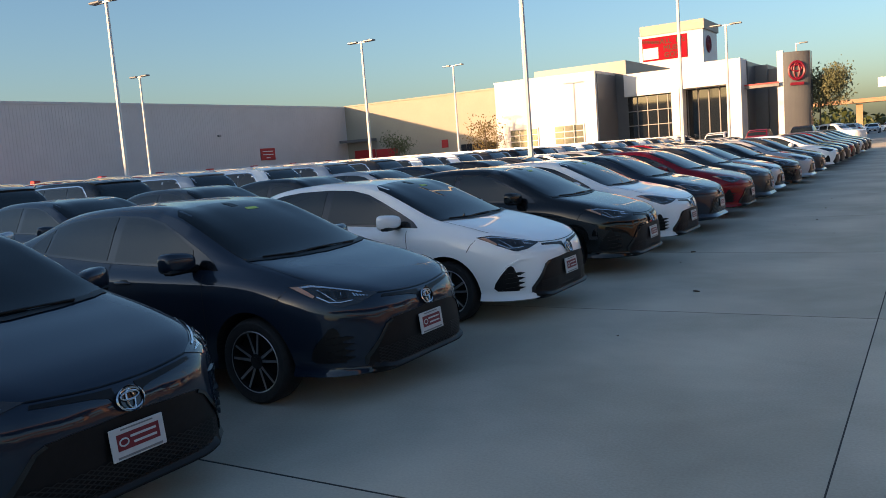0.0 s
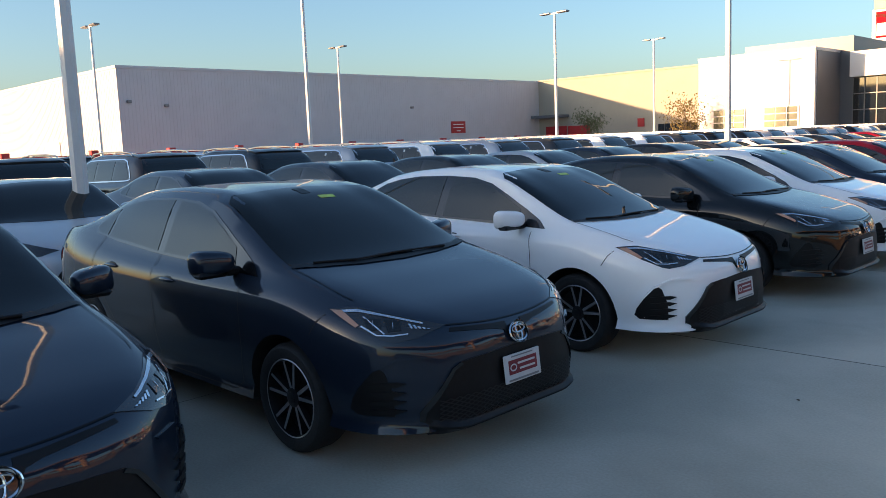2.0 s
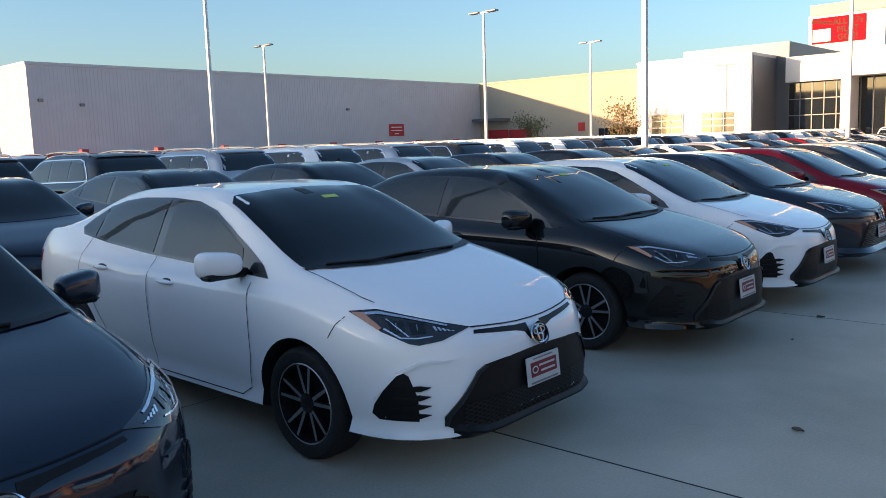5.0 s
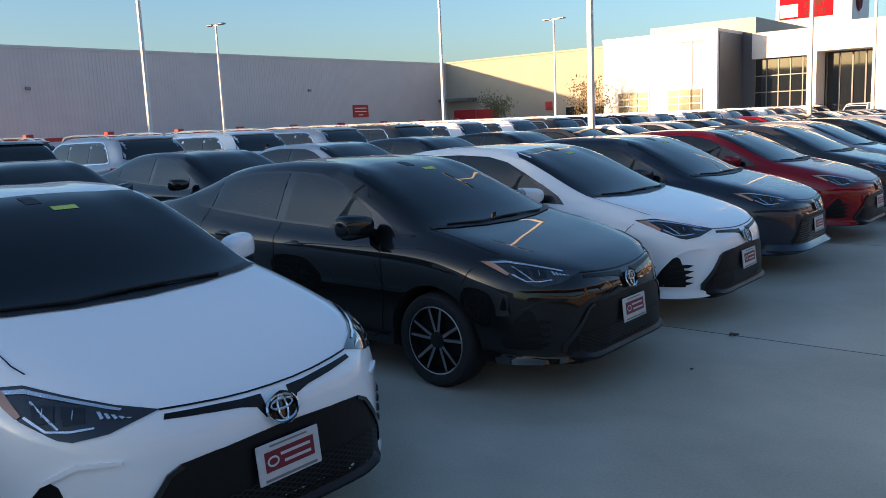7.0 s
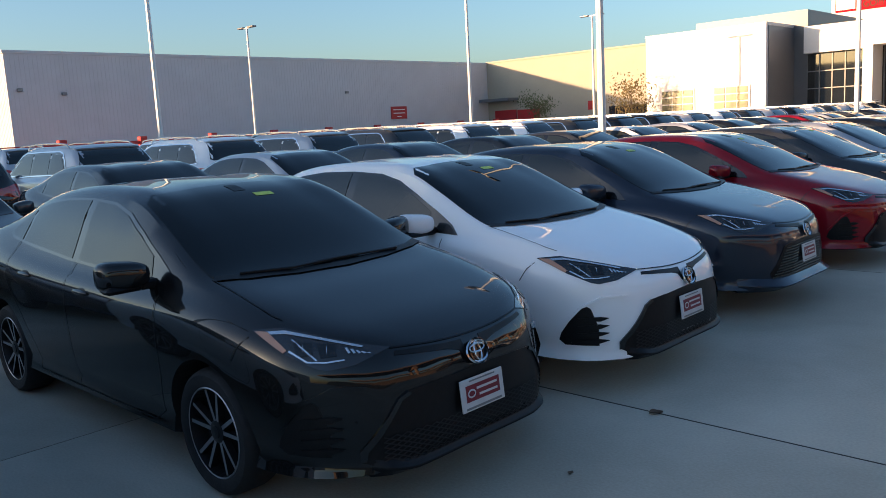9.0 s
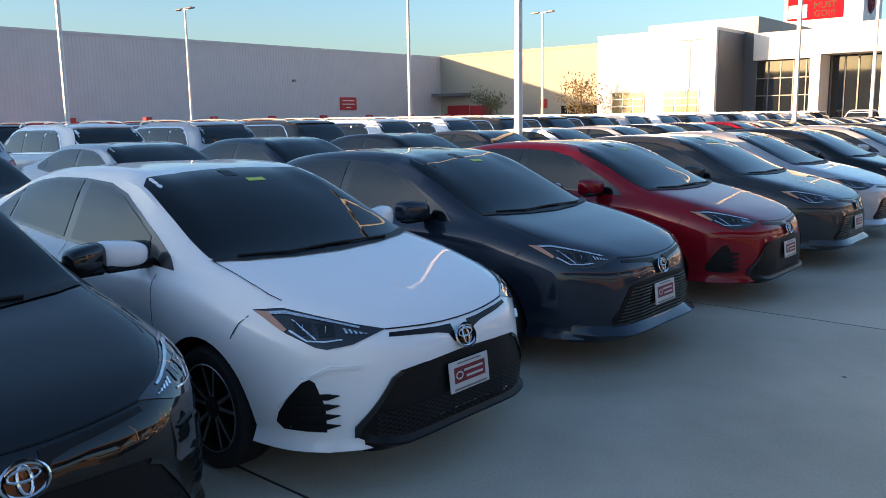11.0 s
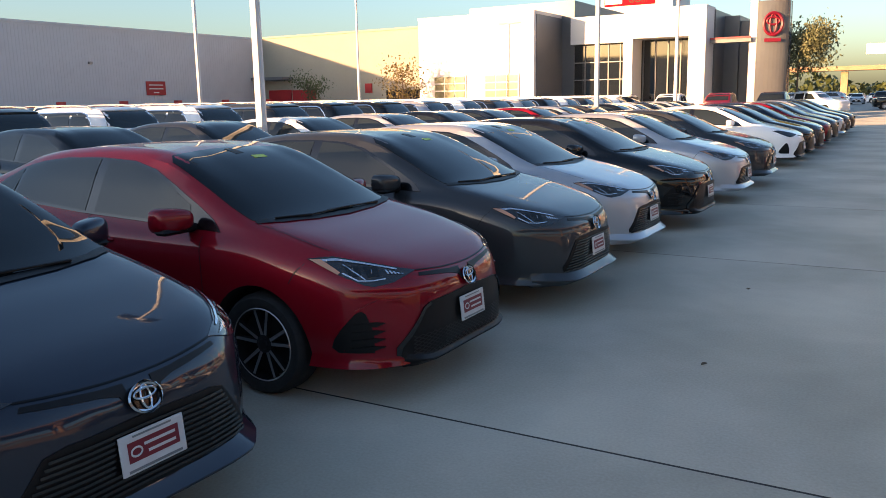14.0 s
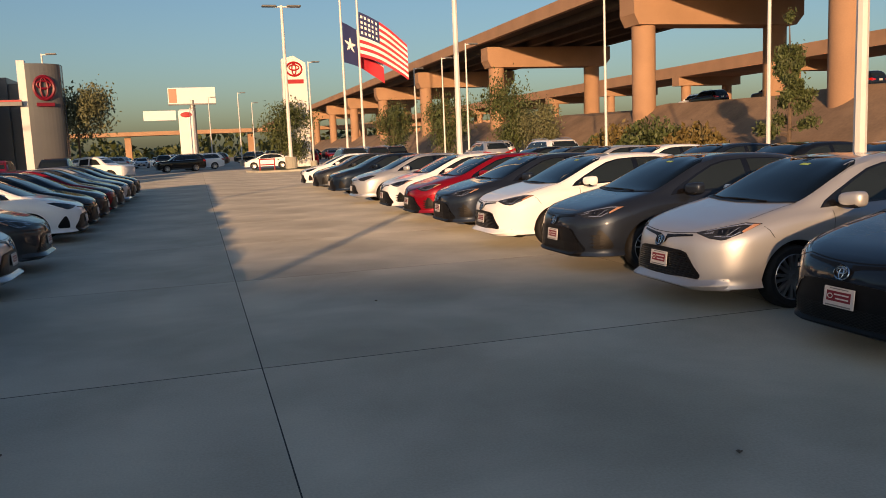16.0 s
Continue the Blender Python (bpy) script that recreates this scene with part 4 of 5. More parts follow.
def place_cars():
    sport, plain = sedan(True), sedan(False)
    sport_far, plain_far = lighter(sport), lighter(plain)
    names = {"white": "white", "black": "black", "navy": "dark navy blue", "slate": "dark slate blue", "grey": "dark grey", "silver": "silver", "red": "metallic red", "brown": "brown"}
    front_row = [(0.58, "navy", 1), (3.19, "navy", 1), (5.91, "white", 1), (8.77, "black", 1), (10.87, "white", 1), (13.19, "slate", 0), (15.61, "red", 1), (17.95, "grey", 0), (20.05, "silver", 0), (22.4, "black", 1),
                 (25.3, "silver", 0), (28.0, "grey", 0), (32.7, "white", 1), (34.9, "black", 1), (37.4, "navy", 1), (39.8, "red", 1), (42.3, "grey", 1), (45.0, "silver", 0), (47.8, "navy", 1), (50.4, "grey", 1)]
    for y, c, s in front_row:
        kind = (sport_far if s else plain_far) if y > 32 else (sport if s else plain)
        put_car(kind, c, pose({13.19: -0.08, 20.05: -0.10}.get(y, 0), y, 0), f"{names[c]} compact sedan with a dealer plate, parked on concrete", "sedans facing the aisle")
    tints = ["silver", "slate", "grey", "black", "silver", "navy", "black", "grey", "white", "silver", "black", "navy", "red", "silver", "grey", "black", "white", "slate", "silver", "black"]
    for k, c in enumerate(tints):
        put_car(plain_far if k % 2 else sport_far, c, pose(-5.65 - 0.1 * (k % 3), 3.3 + 2.56 * k, 0), f"{names[c]} compact sedan parked in the second line", "sedans in the second line")
    right = [(18.6, "navy", 1), (21.17, "silver", 0), (23.9, "slate", 1), (26.9, "white", 0), (29.6, "slate", 1), (32.2, "red", 1), (34.9, "white", 1), (39.4, "silver", 0), (44.0, "navy", 1), (48.3, "grey", 1), (52.5, "white", 1)]
    for y, c, s in right:
        kind = (sport_far if s else plain_far) if y > 38 else (sport if s else plain)
        put_car(kind, c, pose(7.08, 13.57 + (y - 13.57) * 0.968, 0, 0, 0, 180), f"{names[c]} compact sedan with a dealer plate", "sedans across the aisle")
    for k, c in enumerate(["grey", "silver", "white", "black", "navy", "white", "silver", "grey", "black"]):
        put_car(plain_far, c, pose(12.9, 20.0 + 2.8 * k, 0, 0, 0, 180), f"{names[c]} compact sedan parked behind the first line", "sedans behind across the aisle")
    put_car(plain_far, "white", pose(7.0, 96, 0, 0, 0, 172), "white sedan crossing the far lot", "cars in the far lot")
    for k, (x, y, c) in enumerate(((-5, 135, "silver"), (-2.2, 136, "white"), (0.6, 135, "navy"), (3.4, 136, "silver"), (17, 140, "white"), (20, 139, "grey"), (23, 140, "red"))):
        put_car(plain_far, c, pose(x, y, 0, 0, 0, -90), f"{names[c]} sedan far off in the lot", "cars far off")
    for k in range(22):
        c = ("silver", "white", "navy", "grey", "white", "red", "black")[(k * 3) % 7]
        put_car(plain_far, c, pose(-24 + 2.9 * (k % 11), 152 + 16 * (k // 11) + 0.3 * (k % 3), 0, 0, 0, -90), f"{names[c]} sedan far off in the lot", "cars far off")
    for o in (sport, plain, sport_far, plain_far):
        for c in o.children_recursive:
            bpy.data.objects.remove(c)
        bpy.data.objects.remove(o)
    big = crossover()
    hues = ["grey", "brown", "black", "silver", "white", "silver", "grey", "white", "white", "grey", "black", "black", "silver", "white", "grey", "silver", "black", "white", "grey", "silver", "white", "black"]
    for k, c in enumerate(hues):
        put_car(big, c, pose(-16.9, 4.9 + 2.62 * k, 0, 0, 0, 180), f"{names[c]} crossover with roof rails and chrome window trim", "crossovers in the lot")
        put_car(big, hues[-k], pose(-27.2 - 0.15 * (k % 2), 7.0 + 2.66 * k, 0, 0, 0, 180), f"{names[hues[-k]]} crossover with roof rails", "crossovers further back")
    far = [(-12.5, 78, "black", 90), (-16, 79, "white", 90), (-19.5, 80, "grey", 90), (-23, 79, "brown", 90), (-1.5, 100, "black", 190), (0.5, 106, "white", 185), (19, 53, "white", 90), (13.6, 102, "red", 90)]
    for x, y, c, a in far:
        put_car(big, c, pose(x, y, 0, 0, 0, a), f"{names[c]} crossover parked in the far lot", "cars in the far lot")
    truck = pickup()
    put_car(truck, "white", pose(-2.2, 76.5, 0, 0, 0, -25), "white crew-cab pickup truck parked by the tree", "pickups")
    for k, c in enumerate(["grey", "white", "silver", "white", "red", "black"]):
        put_car(truck, c, pose(-21.5 + 3.2 * k, 63.5, 0, 0, 0, -90), f"{names[c]} crew-cab pickup truck before the showroom", "pickups")
    for o in (*truck.children_recursive, truck):
        bpy.data.objects.remove(o)
    for k in range(14):
        c = hues[k]
        put_car(big, c, pose(11.5 + 3.0 * k, 66 + (k % 3) * 7, 0, 0, 0, 90), f"{names[c]} crossover parked beyond the grass island", "cars beyond the island")
    for k in range(16):
        c = hues[(k * 5) % 22]
        put_car(big, c, pose(-26 + 3.1 * k, 118 + (k % 4) * 9, 0, 0, 0, 90 + 80 * (k % 2)), f"{names[c]} car far off in the lot", "cars far off")
    for k, (y, c) in enumerate(((52, "black"), (63, "silver"), (70, "navy"), (84, "grey"), (90, "black"), (97, "white"))):
        put_car(big, c, pose(54 + (k % 2) * 3.2, y, 4.3, 0, 0, 90), f"{names[c]} crossover on the road above the bank", "cars on the bank road")
    for o in (*big.children_recursive, big):
        bpy.data.objects.remove(o)


place_cars()


# ---- buildings ----
warehouse = thing("warehouse", pose(-58.3, 26.6, 0), "long pale metal warehouse with ribbed walls", "building")
part("wall", boxes(((-45, 0, 0), (0, 51.0, 8.2))), WALL_METAL, warehouse, "pale ribbed metal wall")
ribs = bmesh.new()
for k in range(170):
    box(ribs, (0.0, 0.1 + 0.3 * k, 0.2), (0.014, 0.18 + 0.3 * k, 8.1))
for k in range(100):
    box(ribs, (-0.3 - 0.3 * k, -0.016, 0.2), (-0.22 - 0.3 * k, 0.0, 8.1))
part("wall_ribs", ribs, WALL_METAL, warehouse)
part("coping", boxes(((-45.1, -0.08, 8.2), (0.08, 51.0, 8.42))), WALL_METAL, warehouse)
part("dock_door", boxes(((-16.0, -0.09, 0), (-12.5, -0.02, 3.0))), WALL_WHITE, warehouse, "pale roller door")
sign = part("wall_sign", boxes(((0.04, 35.8, 2.6), (0.10, 38.0, 3.85)), bevel=0.01), SIGN_RED, warehouse, "small red sign")
for z, a, b in ((3.48, 36.1, 37.7), (3.14, 36.1, 37.7), (2.8, 36.6, 37.2)):
    part("sign_bar", boxes(((0.10, a, z), (0.108, b, z + 0.08))), SIGN_WHITE, sign)

for y, z in ((0.6, 5.6), (3.6, 5.3), (30.0, 5.2)):
    part("wall_lamp", boxes(((0.0, y, z), (0.25, y + 0.35, z + 0.22)), bevel=0.03), LAMP_GREY, warehouse)

service = thing("service_wing", pose(0, 0, 0), "pale service wing in evening sun", "building")
part("wall", boxes(((-58.3, 77.6, 0), (-33.3, 100, 8.3))), WALL_CREAM, service)
part("coping", boxes(((-58.3, 77.5, 8.3), (-33.3, 100, 8.48))), WALL_CREAM, service)
for k in range(6):
    part("window", boxes(((-42.3 + 0.75 * k, 77.5, 1.2), (-41.65 + 0.75 * k, 77.62, 2.7))), DARK_GLASS, service)
part("canopy", boxes(((-58.1, 75.8, 4.0), (-53.9, 77.6, 4.3))), WALL_GREY, service)
for x, z in ((-57.2, 1.8), (-54.0, 1.75)):
    part("red_panel", boxes(((x, 77.45, z), (x + 3.0, 77.6, z + 1.2))), SIGN_RED, service)
part("notice", boxes(((-44.8, 77.5, 2.5), (-44.0, 77.6, 3.4))), SIGN_RED, service)

block = thing("white_block", pose(0, 0, 0), "white panelled block with two glazed roller doors", "building")
part("wall", boxes(((-33.3, 69.1, 0), (-23.1, 92, 8.05))), WALL_WHITE, block)
part("coping", boxes(((-33.35, 69.05, 8.05), (-23.05, 92, 8.2))), WALL_WHITE, block)
for x in (-31.9, -27.3):
    door = part("roller_door", boxes(((x, 69.0, 0), (x + 3.0, 69.1, 3.6))), WALL_WHITE, block)
    for i in range(3):
        for j in range(6):
            part("pane", boxes(((x + 0.12 + 0.95 * i, 68.95, 0.12 + 0.58 * j), (x + 0.97 + 0.95 * i, 69.0, 0.60 + 0.58 * j))), PALE_GLASS, door)

part("side_cladding", boxes(((-23.1, 69.5, 0), (-23.04, 74.6, 7.95))), WALL_GREY, block, "grey side panels")

hall = thing("showroom", pose(0, 0, 0), "showroom with grey panels, dark glazing and a white portal", "building")
part("wall", boxes(((-31.5, 74.6, 0), (-22.0, 100, 9.3))), WALL_GREY, hall, "grey panelled wall")
part("wall", boxes(((-22.0, 74.6, 0), (-11.0, 100, 7.85))), WALL_GREY, hall, "grey panelled wall")
part("fascia", boxes(((-22.0, 73.8, 5.8), (-17.0, 74.6, 7.9))), WALL_WHITE, hall, "white fascia")
glazing = part("glazing", boxes(((-21.9, 74.4, 0), (-17.1, 74.6, 5.7))), DARK_GLASS, hall, "dark glazing")
for k in range(6):
    part("mullion", boxes(((-21.95 + 0.96 * k, 74.32, 0), (-21.87 + 0.96 * k, 74.4, 5.7))), WALL_GREY, glazing)
for k in range(4):
    part("transom", boxes(((-21.9, 74.33, 1.35 * k + 0.3), (-17.1, 74.4, 1.35 * k + 0.38))), WALL_GREY, glazing)
for lo, hi in (((-17.1, 72.0, 0), (-16.4, 75, 8.0)), ((-12.3, 72.0, 0), (-11.1, 75, 8.0)), ((-16.4, 72.0, 5.9), (-12.3, 75, 8.0))):
    part("portal_beam" if lo[2] else "portal_pier", boxes((lo, hi)), WALL_WHITE, hall, "white portal")
part("entrance_glass", boxes(((-16.4, 74.4, 0), (-12.3, 74.6, 5.9))), DARK_GLASS, hall)
for k in range(5):
    part("entrance_mullion", boxes(((-16.3 + 0.95 * k, 74.3, 0), (-16.2 + 0.95 * k, 74.4, 5.9))), WALL_GREY, hall)
part("grey_block", boxes(((-11.0, 77.8, 0), (-9.9, 84, 7.6))), WALL_GREY, hall)
part("grey_block", boxes(((-9.9, 78.2, 0), (-8.2, 84, 7.2))), WALL_GREY, hall)
part("canopy", boxes(((-11.0, 73.0, 5.35), (-8.2, 74.2, 5.6))), WALL_GREY, hall)
part("red_band", boxes(((-11.0, 72.95, 5.6), (-8.2, 73.05, 5.72))), SIGN_RED, hall)

pylon = thing("entry_pylon", pose(0, 0, 0), "curved pale entry pylon with a dark oval emblem", "sign")
curve = bmesh.new()
rows = []
for i in range(13):
    a = radians(100 * i / 12)
    x, y = -7.9 + 2.0 * math.sin(a), 73.4 + 1.2 * (1 - math.cos(a))
    rows.append([curve.verts.new((x, y, 0)), curve.verts.new((x, y, 8.1))])
for a, b in zip(rows, rows[1:]):
    curve.faces.new((a[0], b[0], b[1], a[1]))
got = bmesh.ops.extrude_face_region(curve, geom=curve.faces[:])
for v in got["geom"]:
    if isinstance(v, bmesh.types.BMVert):
        v.co.y += 0.9
part("slab", curve, PYLON_SKIN, pylon)
part("fin", boxes(((-8.4, 73.5, 0), (-7.92, 74.0, 8.3))), WALL_WHITE, pylon, "white panel fin")
mark = bmesh.new()
ring_mesh(mark, (0, 0, 0), 0.62, 0.75, 0.10)
ring_mesh(mark, (0, 0, 0.2), 0.42, 0.25, 0.07)
ring_mesh(mark, (0, 0, 0), 0.22, 0.65, 0.07)
part("emblem", mark, PLATE_RED, pylon, at=pose(-6.84, 73.42, 6.5, 0, 0, -70))
part("emblem_bar", boxes(((-0.03, -0.55, -0.12), (0.03, 0.55, 0.12))), PLATE_RED, pylon, at=pose(-6.84, 73.42, 5.4, 0, 0, -70))

tower = thing("sign_tower", pose(0, 0, 0), "white roof tower with a red sale banner", "building")
part("wall", boxes(((-27.3, 96, 0), (-19.8, 103, 13.9))), WALL_WHITE, tower)
part("cap", boxes(((-27.1, 95.8, 13.9), (-19.6, 103.2, 15.0))), WALL_TAN, tower, "tan cap")
banner = part("banner", boxes(((-26.9, 95.88, 10.9), (-21.6, 95.98, 13.6))), BANNER_RED, tower, "red sale banner")
part("banner_patch", boxes(((-26.8, 95.84, 11.1), (-25.0, 95.88, 12.4))), SIGN_WHITE, banner)


def lettering(words, size, m, mat, parent, name="lettering"):
    data = bpy.data.curves.new("words", "FONT")
    data.body, data.size, data.extrude, data.align_x = words, size, 0.01, "CENTER"
    tmp = new("words", data)
    bpy.context.view_layer.update()
    me = bpy.data.meshes.new_from_object(tmp.evaluated_get(bpy.context.evaluated_depsgraph_get()))
    bpy.data.objects.remove(tmp)
    me.materials.clear()
    me.materials.append(mat)
    return part(name, me, None, parent, at=m)


LETTER_DARK = material("dark_green_letters", (0.035, 0.06, 0.03), 0.9)
for words, x, z, size in (("ALL '17s", -23.3, 12.75, 0.85), ("MUST", -23.3, 11.95, 0.85), ("GO!!!", -23.3, 11.15, 0.85)):
    lettering(words, size, pose(x, 95.86, z, 90, 0, 0), LETTER_DARK, banner)
lettering("EXTENDED", 0.42, pose(-25.9, 95.82, 12.95, 90, 8, 0), LETTER_DARK, banner)
emblem = bmesh.new()
ring_mesh(emblem, (0.05, 0, 0), 1.0, 0.9, 0.14)
ring_mesh(emblem, (0.05, 0, 0.25), 0.7, 0.3, 0.09)
ring_mesh(emblem, (0.05, 0, 0), 0.3, 0.8, 0.09)
part("emblem", emblem, PLATE_RED, tower, at=pose(-19.78, 98.5, 12.3))

# red barrier before the warehouse
barrier = thing("red_barrier", pose(-52, 16, 0), "red painted barrier rail on red posts", "fence")
part("rail", boxes(((-0.1, 0, 1.55), (0.1, 60, 1.80)), bevel=0.02), RAIL_RED, barrier)
part("rail", boxes(((-0.08, 0, 0.7), (0.08, 60, 0.95)), bevel=0.02), RAIL_RED, barrier)
for k in range(11):
    part("post", boxes(((-0.25, 0.1 + 5.5 * k, 0), (0.25, 0.6 + 5.5 * k, 2.08)), bevel=0.03), RAIL_RED, barrier)


side_rail = thing("red_side_rail", pose(0, 0, 0), "red painted rail before the service wing", "fence")
part("rail", boxes(((-51.9, 75.0, 1.0), (-36.0, 75.2, 1.35)), bevel=0.02), RAIL_RED, side_rail)
for k in range(6):
    part("post", boxes(((-51.9 + 3.1 * k, 74.9, 0), (-51.5 + 3.1 * k, 75.3, 1.6)), bevel=0.02), RAIL_RED, side_rail)


# ---- light poles ----
def street_lamp(height, heads, radius=0.10):
    lamp = thing("lot_light", pose(0, 0, 0), "white square steel light pole with flat lamp heads", "street lamp")
    pole = bmesh.new()
    tube(pole, (0, 0, 0.7), (0, 0, height), radius, radius * 0.7, 8)
    part("pole", pole, POLE_WHITE, lamp)
    foot = bmesh.new()
    tube(foot, (0, 0, 0), (0, 0, 0.75), 0.3, 0.3, 14)
    part("footing", foot, CONCRETE, lamp, "round concrete footing")
    for s in heads:
        arm = part("arm", boxes(((min(0, s * 0.4), -0.04, height - 0.10), (max(0, s * 0.4), 0.04, height - 0.03))), POLE_WHITE, lamp)
        part("lamp_head", boxes(((min(s * 0.25, s * 0.95), -0.18, height - 0.08), (max(s * 0.25, s * 0.95), 0.18, height + 0.02)), bevel=0.03), LAMP_GREY, arm, "flat grey lamp head")
    return lamp


LAMPS = [(-7.2, 3.7, 9.6, 0), (-8.2, 22.8, 9.8, 0), (-7.6, 39.5, 9.6, 0), (-7.9, 51.6, 8.4, 0), (-7.2, 76, 9.0, 1), (-26.4, 21.0, 9.2, 0), (-26.1, 38.3, 8.8, 0), (-30.9, 57.3, 9.0, 0), (-24.4, 75.6, 9.0, 0), (-44.7, 19.4, 9.1, 0), (-46.5, 38.5, 9.1, 0),
         (12.27, 23.75, 9.6, 0), (10.65, 38.7, 9.6, 0), (10.2, 84, 13.7, 0), (22.75, 39.0, 9.3, 1), (23.8, 53.4, 9.2, 1), (22.4, 72.5, 9.1, 1), (23.4, 82, 9.1, 1), (23.3, 91, 9.1, 1), (12.0, 83, 9.0, 1), (7.9, 118, 9.0, 1), (4.5, 125, 9.0, 1), (11, 140, 9, 1), (2, 150, 9, 1), (-20, 135, 9, 1)]
twin, single = street_lamp(9.0, (-1, 1)), street_lamp(9.0, (1,), 0.08)
for x, y, h, one in LAMPS:
    lamp = copy_thing(single if one else twin, pose(x, y, 0))
    lamp.scale = (1.7 if h > 12 else 1, 1.7 if h > 12 else 1, h / 9.0)
    tagged(lamp, group="lot lights")
for o in (twin, single):
    for c in (*o.children_recursive, o):
        bpy.data.objects.remove(c)

# ---- overpass ----
flyover = thing("overpass", pose(0, 0, 0), "tan concrete highway overpass on round columns", "bridge")
# deck and girders take the concrete darkened to stand for shade
part("deck", boxes(((34.7, -60, 12.9), (51.0, 420, 13.2))), BRIDGE_SHADED, flyover)
part("parapet", boxes(((34.2, -60, 12.75), (34.7, 420, 13.9))), BRIDGE, flyover)
part("parapet", boxes(((51.0, -60, 12.75), (51.5, 420, 13.9))), BRIDGE, flyover)
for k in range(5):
    part("girder", boxes(((36.4 + 3.1 * k, -60, 12.25), (37.1 + 3.1 * k, 420, 12.9))), BRIDGE_SHADED, flyover)
for k, y in enumerate((22, 49.5, 70, 102, 132, 161, 190, 219, 248)):
    for x in (36, 48):
        col = bmesh.new()
        tube(col, (x, y, 0), (x, y, 10.05), 0.9, n=24)
        part("column", col, BRIDGE, flyover, "round tan column", True)
    cap = bmesh.new()
    prof = [(34.6, 12.24), (34.6, 10.8), (35.0, 10.0), (49.2, 10.0), (49.9, 10.8), (49.9, 12.24)]
    lo = [cap.verts.new((x, y - 1.1, z)) for x, z in prof]
    hi = [cap.verts.new((x, y + 1.1, z)) for x, z in prof]
    cap.faces.new(lo), cap.faces.new(hi[::-1])
    for i in range(6):
        cap.faces.new((lo[i], lo[i - 1], hi[i - 1], hi[i]))
    part("bent_cap", cap, BRIDGE, flyover)
second = thing("far_overpass", pose(0, 0, 0), "second tan overpass behind the first", "bridge")
part("deck", boxes(((80, -60, 11.0), (92, 420, 12.8))), BRIDGE, second)
for y in range(30, 330, 26):
    for x in (82, 90):
        col = bmesh.new()
        tube(col, (x, y, 0), (x, y, 10), 0.8, n=14)
        part("column", col, BRIDGE, second, "", True)
    part("bent_cap", boxes(((80, y - 1, 9.6), (92, y + 1, 11.0))), BRIDGE, second)
bank = bmesh.new()
rng = random.Random(5)
cols = []
for i in range(70):
    y = -40 + 6 * i
    j = [rng.uniform(-0.3, 0.3) for _ in range(3)]
    cols.append([bank.verts.new(p) for p in ((31 + j[0], y, -0.05), (33.4 + j[1], y, 1.7 + j[0]), (36.8 + j[2], y, 3.9 + j[2]), (47, y, 4.3), (110, y, 4.3), (112, y, -0.1))])
for a, b in zip(cols, cols[1:]):
    for k in range(5):
        bank.faces.new((a[k], a[k + 1], b[k + 1], b[k]))
solid("embankment", bank, DIRT, "dry brown dirt bank below the overpass", "ground", kind="structure")


# ---- plants ----
def tree(height, spread, leaves, mat, seed, bare=0.35, trunk=0.10, cone=False):
    """A tapered trunk with limbs and a crown of many small leaves in clumps."""
    rng = random.Random(seed)
    ob = thing("tree", pose(0, 0, 0), "small tree with a loose crown", "tree")
    wood = bmesh.new()
    tube(wood, (0, 0, 0), (0.05, 0, height * 0.5), trunk, trunk * 0.6, 8)
    tube(wood, (0.05, 0, height * 0.5), (0, 0.05, height * 0.92), trunk * 0.6, trunk * 0.15, 6)
    tips = []
    for k in range(16 if not cone else 26):
        z0 = height * rng.uniform(bare * 0.9, 0.85)
        a = rng.uniform(0, 6.28)
        share = (1 - (z0 / height - bare) / (1 - bare)) if cone else math.sin(math.pi * min(1, max(0.15, (z0 / height - bare) / (1 - bare) * 0.9 + 0.15)))
        r = spread * share * rng.uniform(0.55, 1.0)
        tip = Vector((math.cos(a) * r, math.sin(a) * r, z0 + (0.25 * r if cone else rng.uniform(0.3, 0.9) * r)))
        tube(wood, (0, 0, z0), tip, trunk * 0.3, trunk * 0.06, 5)
        tips += [tip, Vector((0, 0, z0)).lerp(tip, 0.6)]
    tips.append(Vector((0, 0, height * 0.95)))
    part("trunk", wood, BARK, ob)
    crown = bmesh.new()
    size = (0.10 + 0.012 * height) * (0.6 if cone else 0.85)
    for _ in range(leaves):
        c = rng.choice(tips) + Vector([rng.gauss(0, 0.20 * spread * (0.5 if cone else 1)) for _ in range(3)])
        m = Euler([rng.uniform(0, 6.28) for _ in range(3)]).to_matrix()
        s = size * rng.uniform(0.5, 1.2)
        crown.faces.new([crown.verts.new(c + m @ Vector(p)) for p in ((-s, 0, 0), (0, -s * 0.45, s * 0.15), (s, 0, 0), (0, s * 0.45, s * 0.15))])
    part("crown", crown, mat, ob)
    return ob


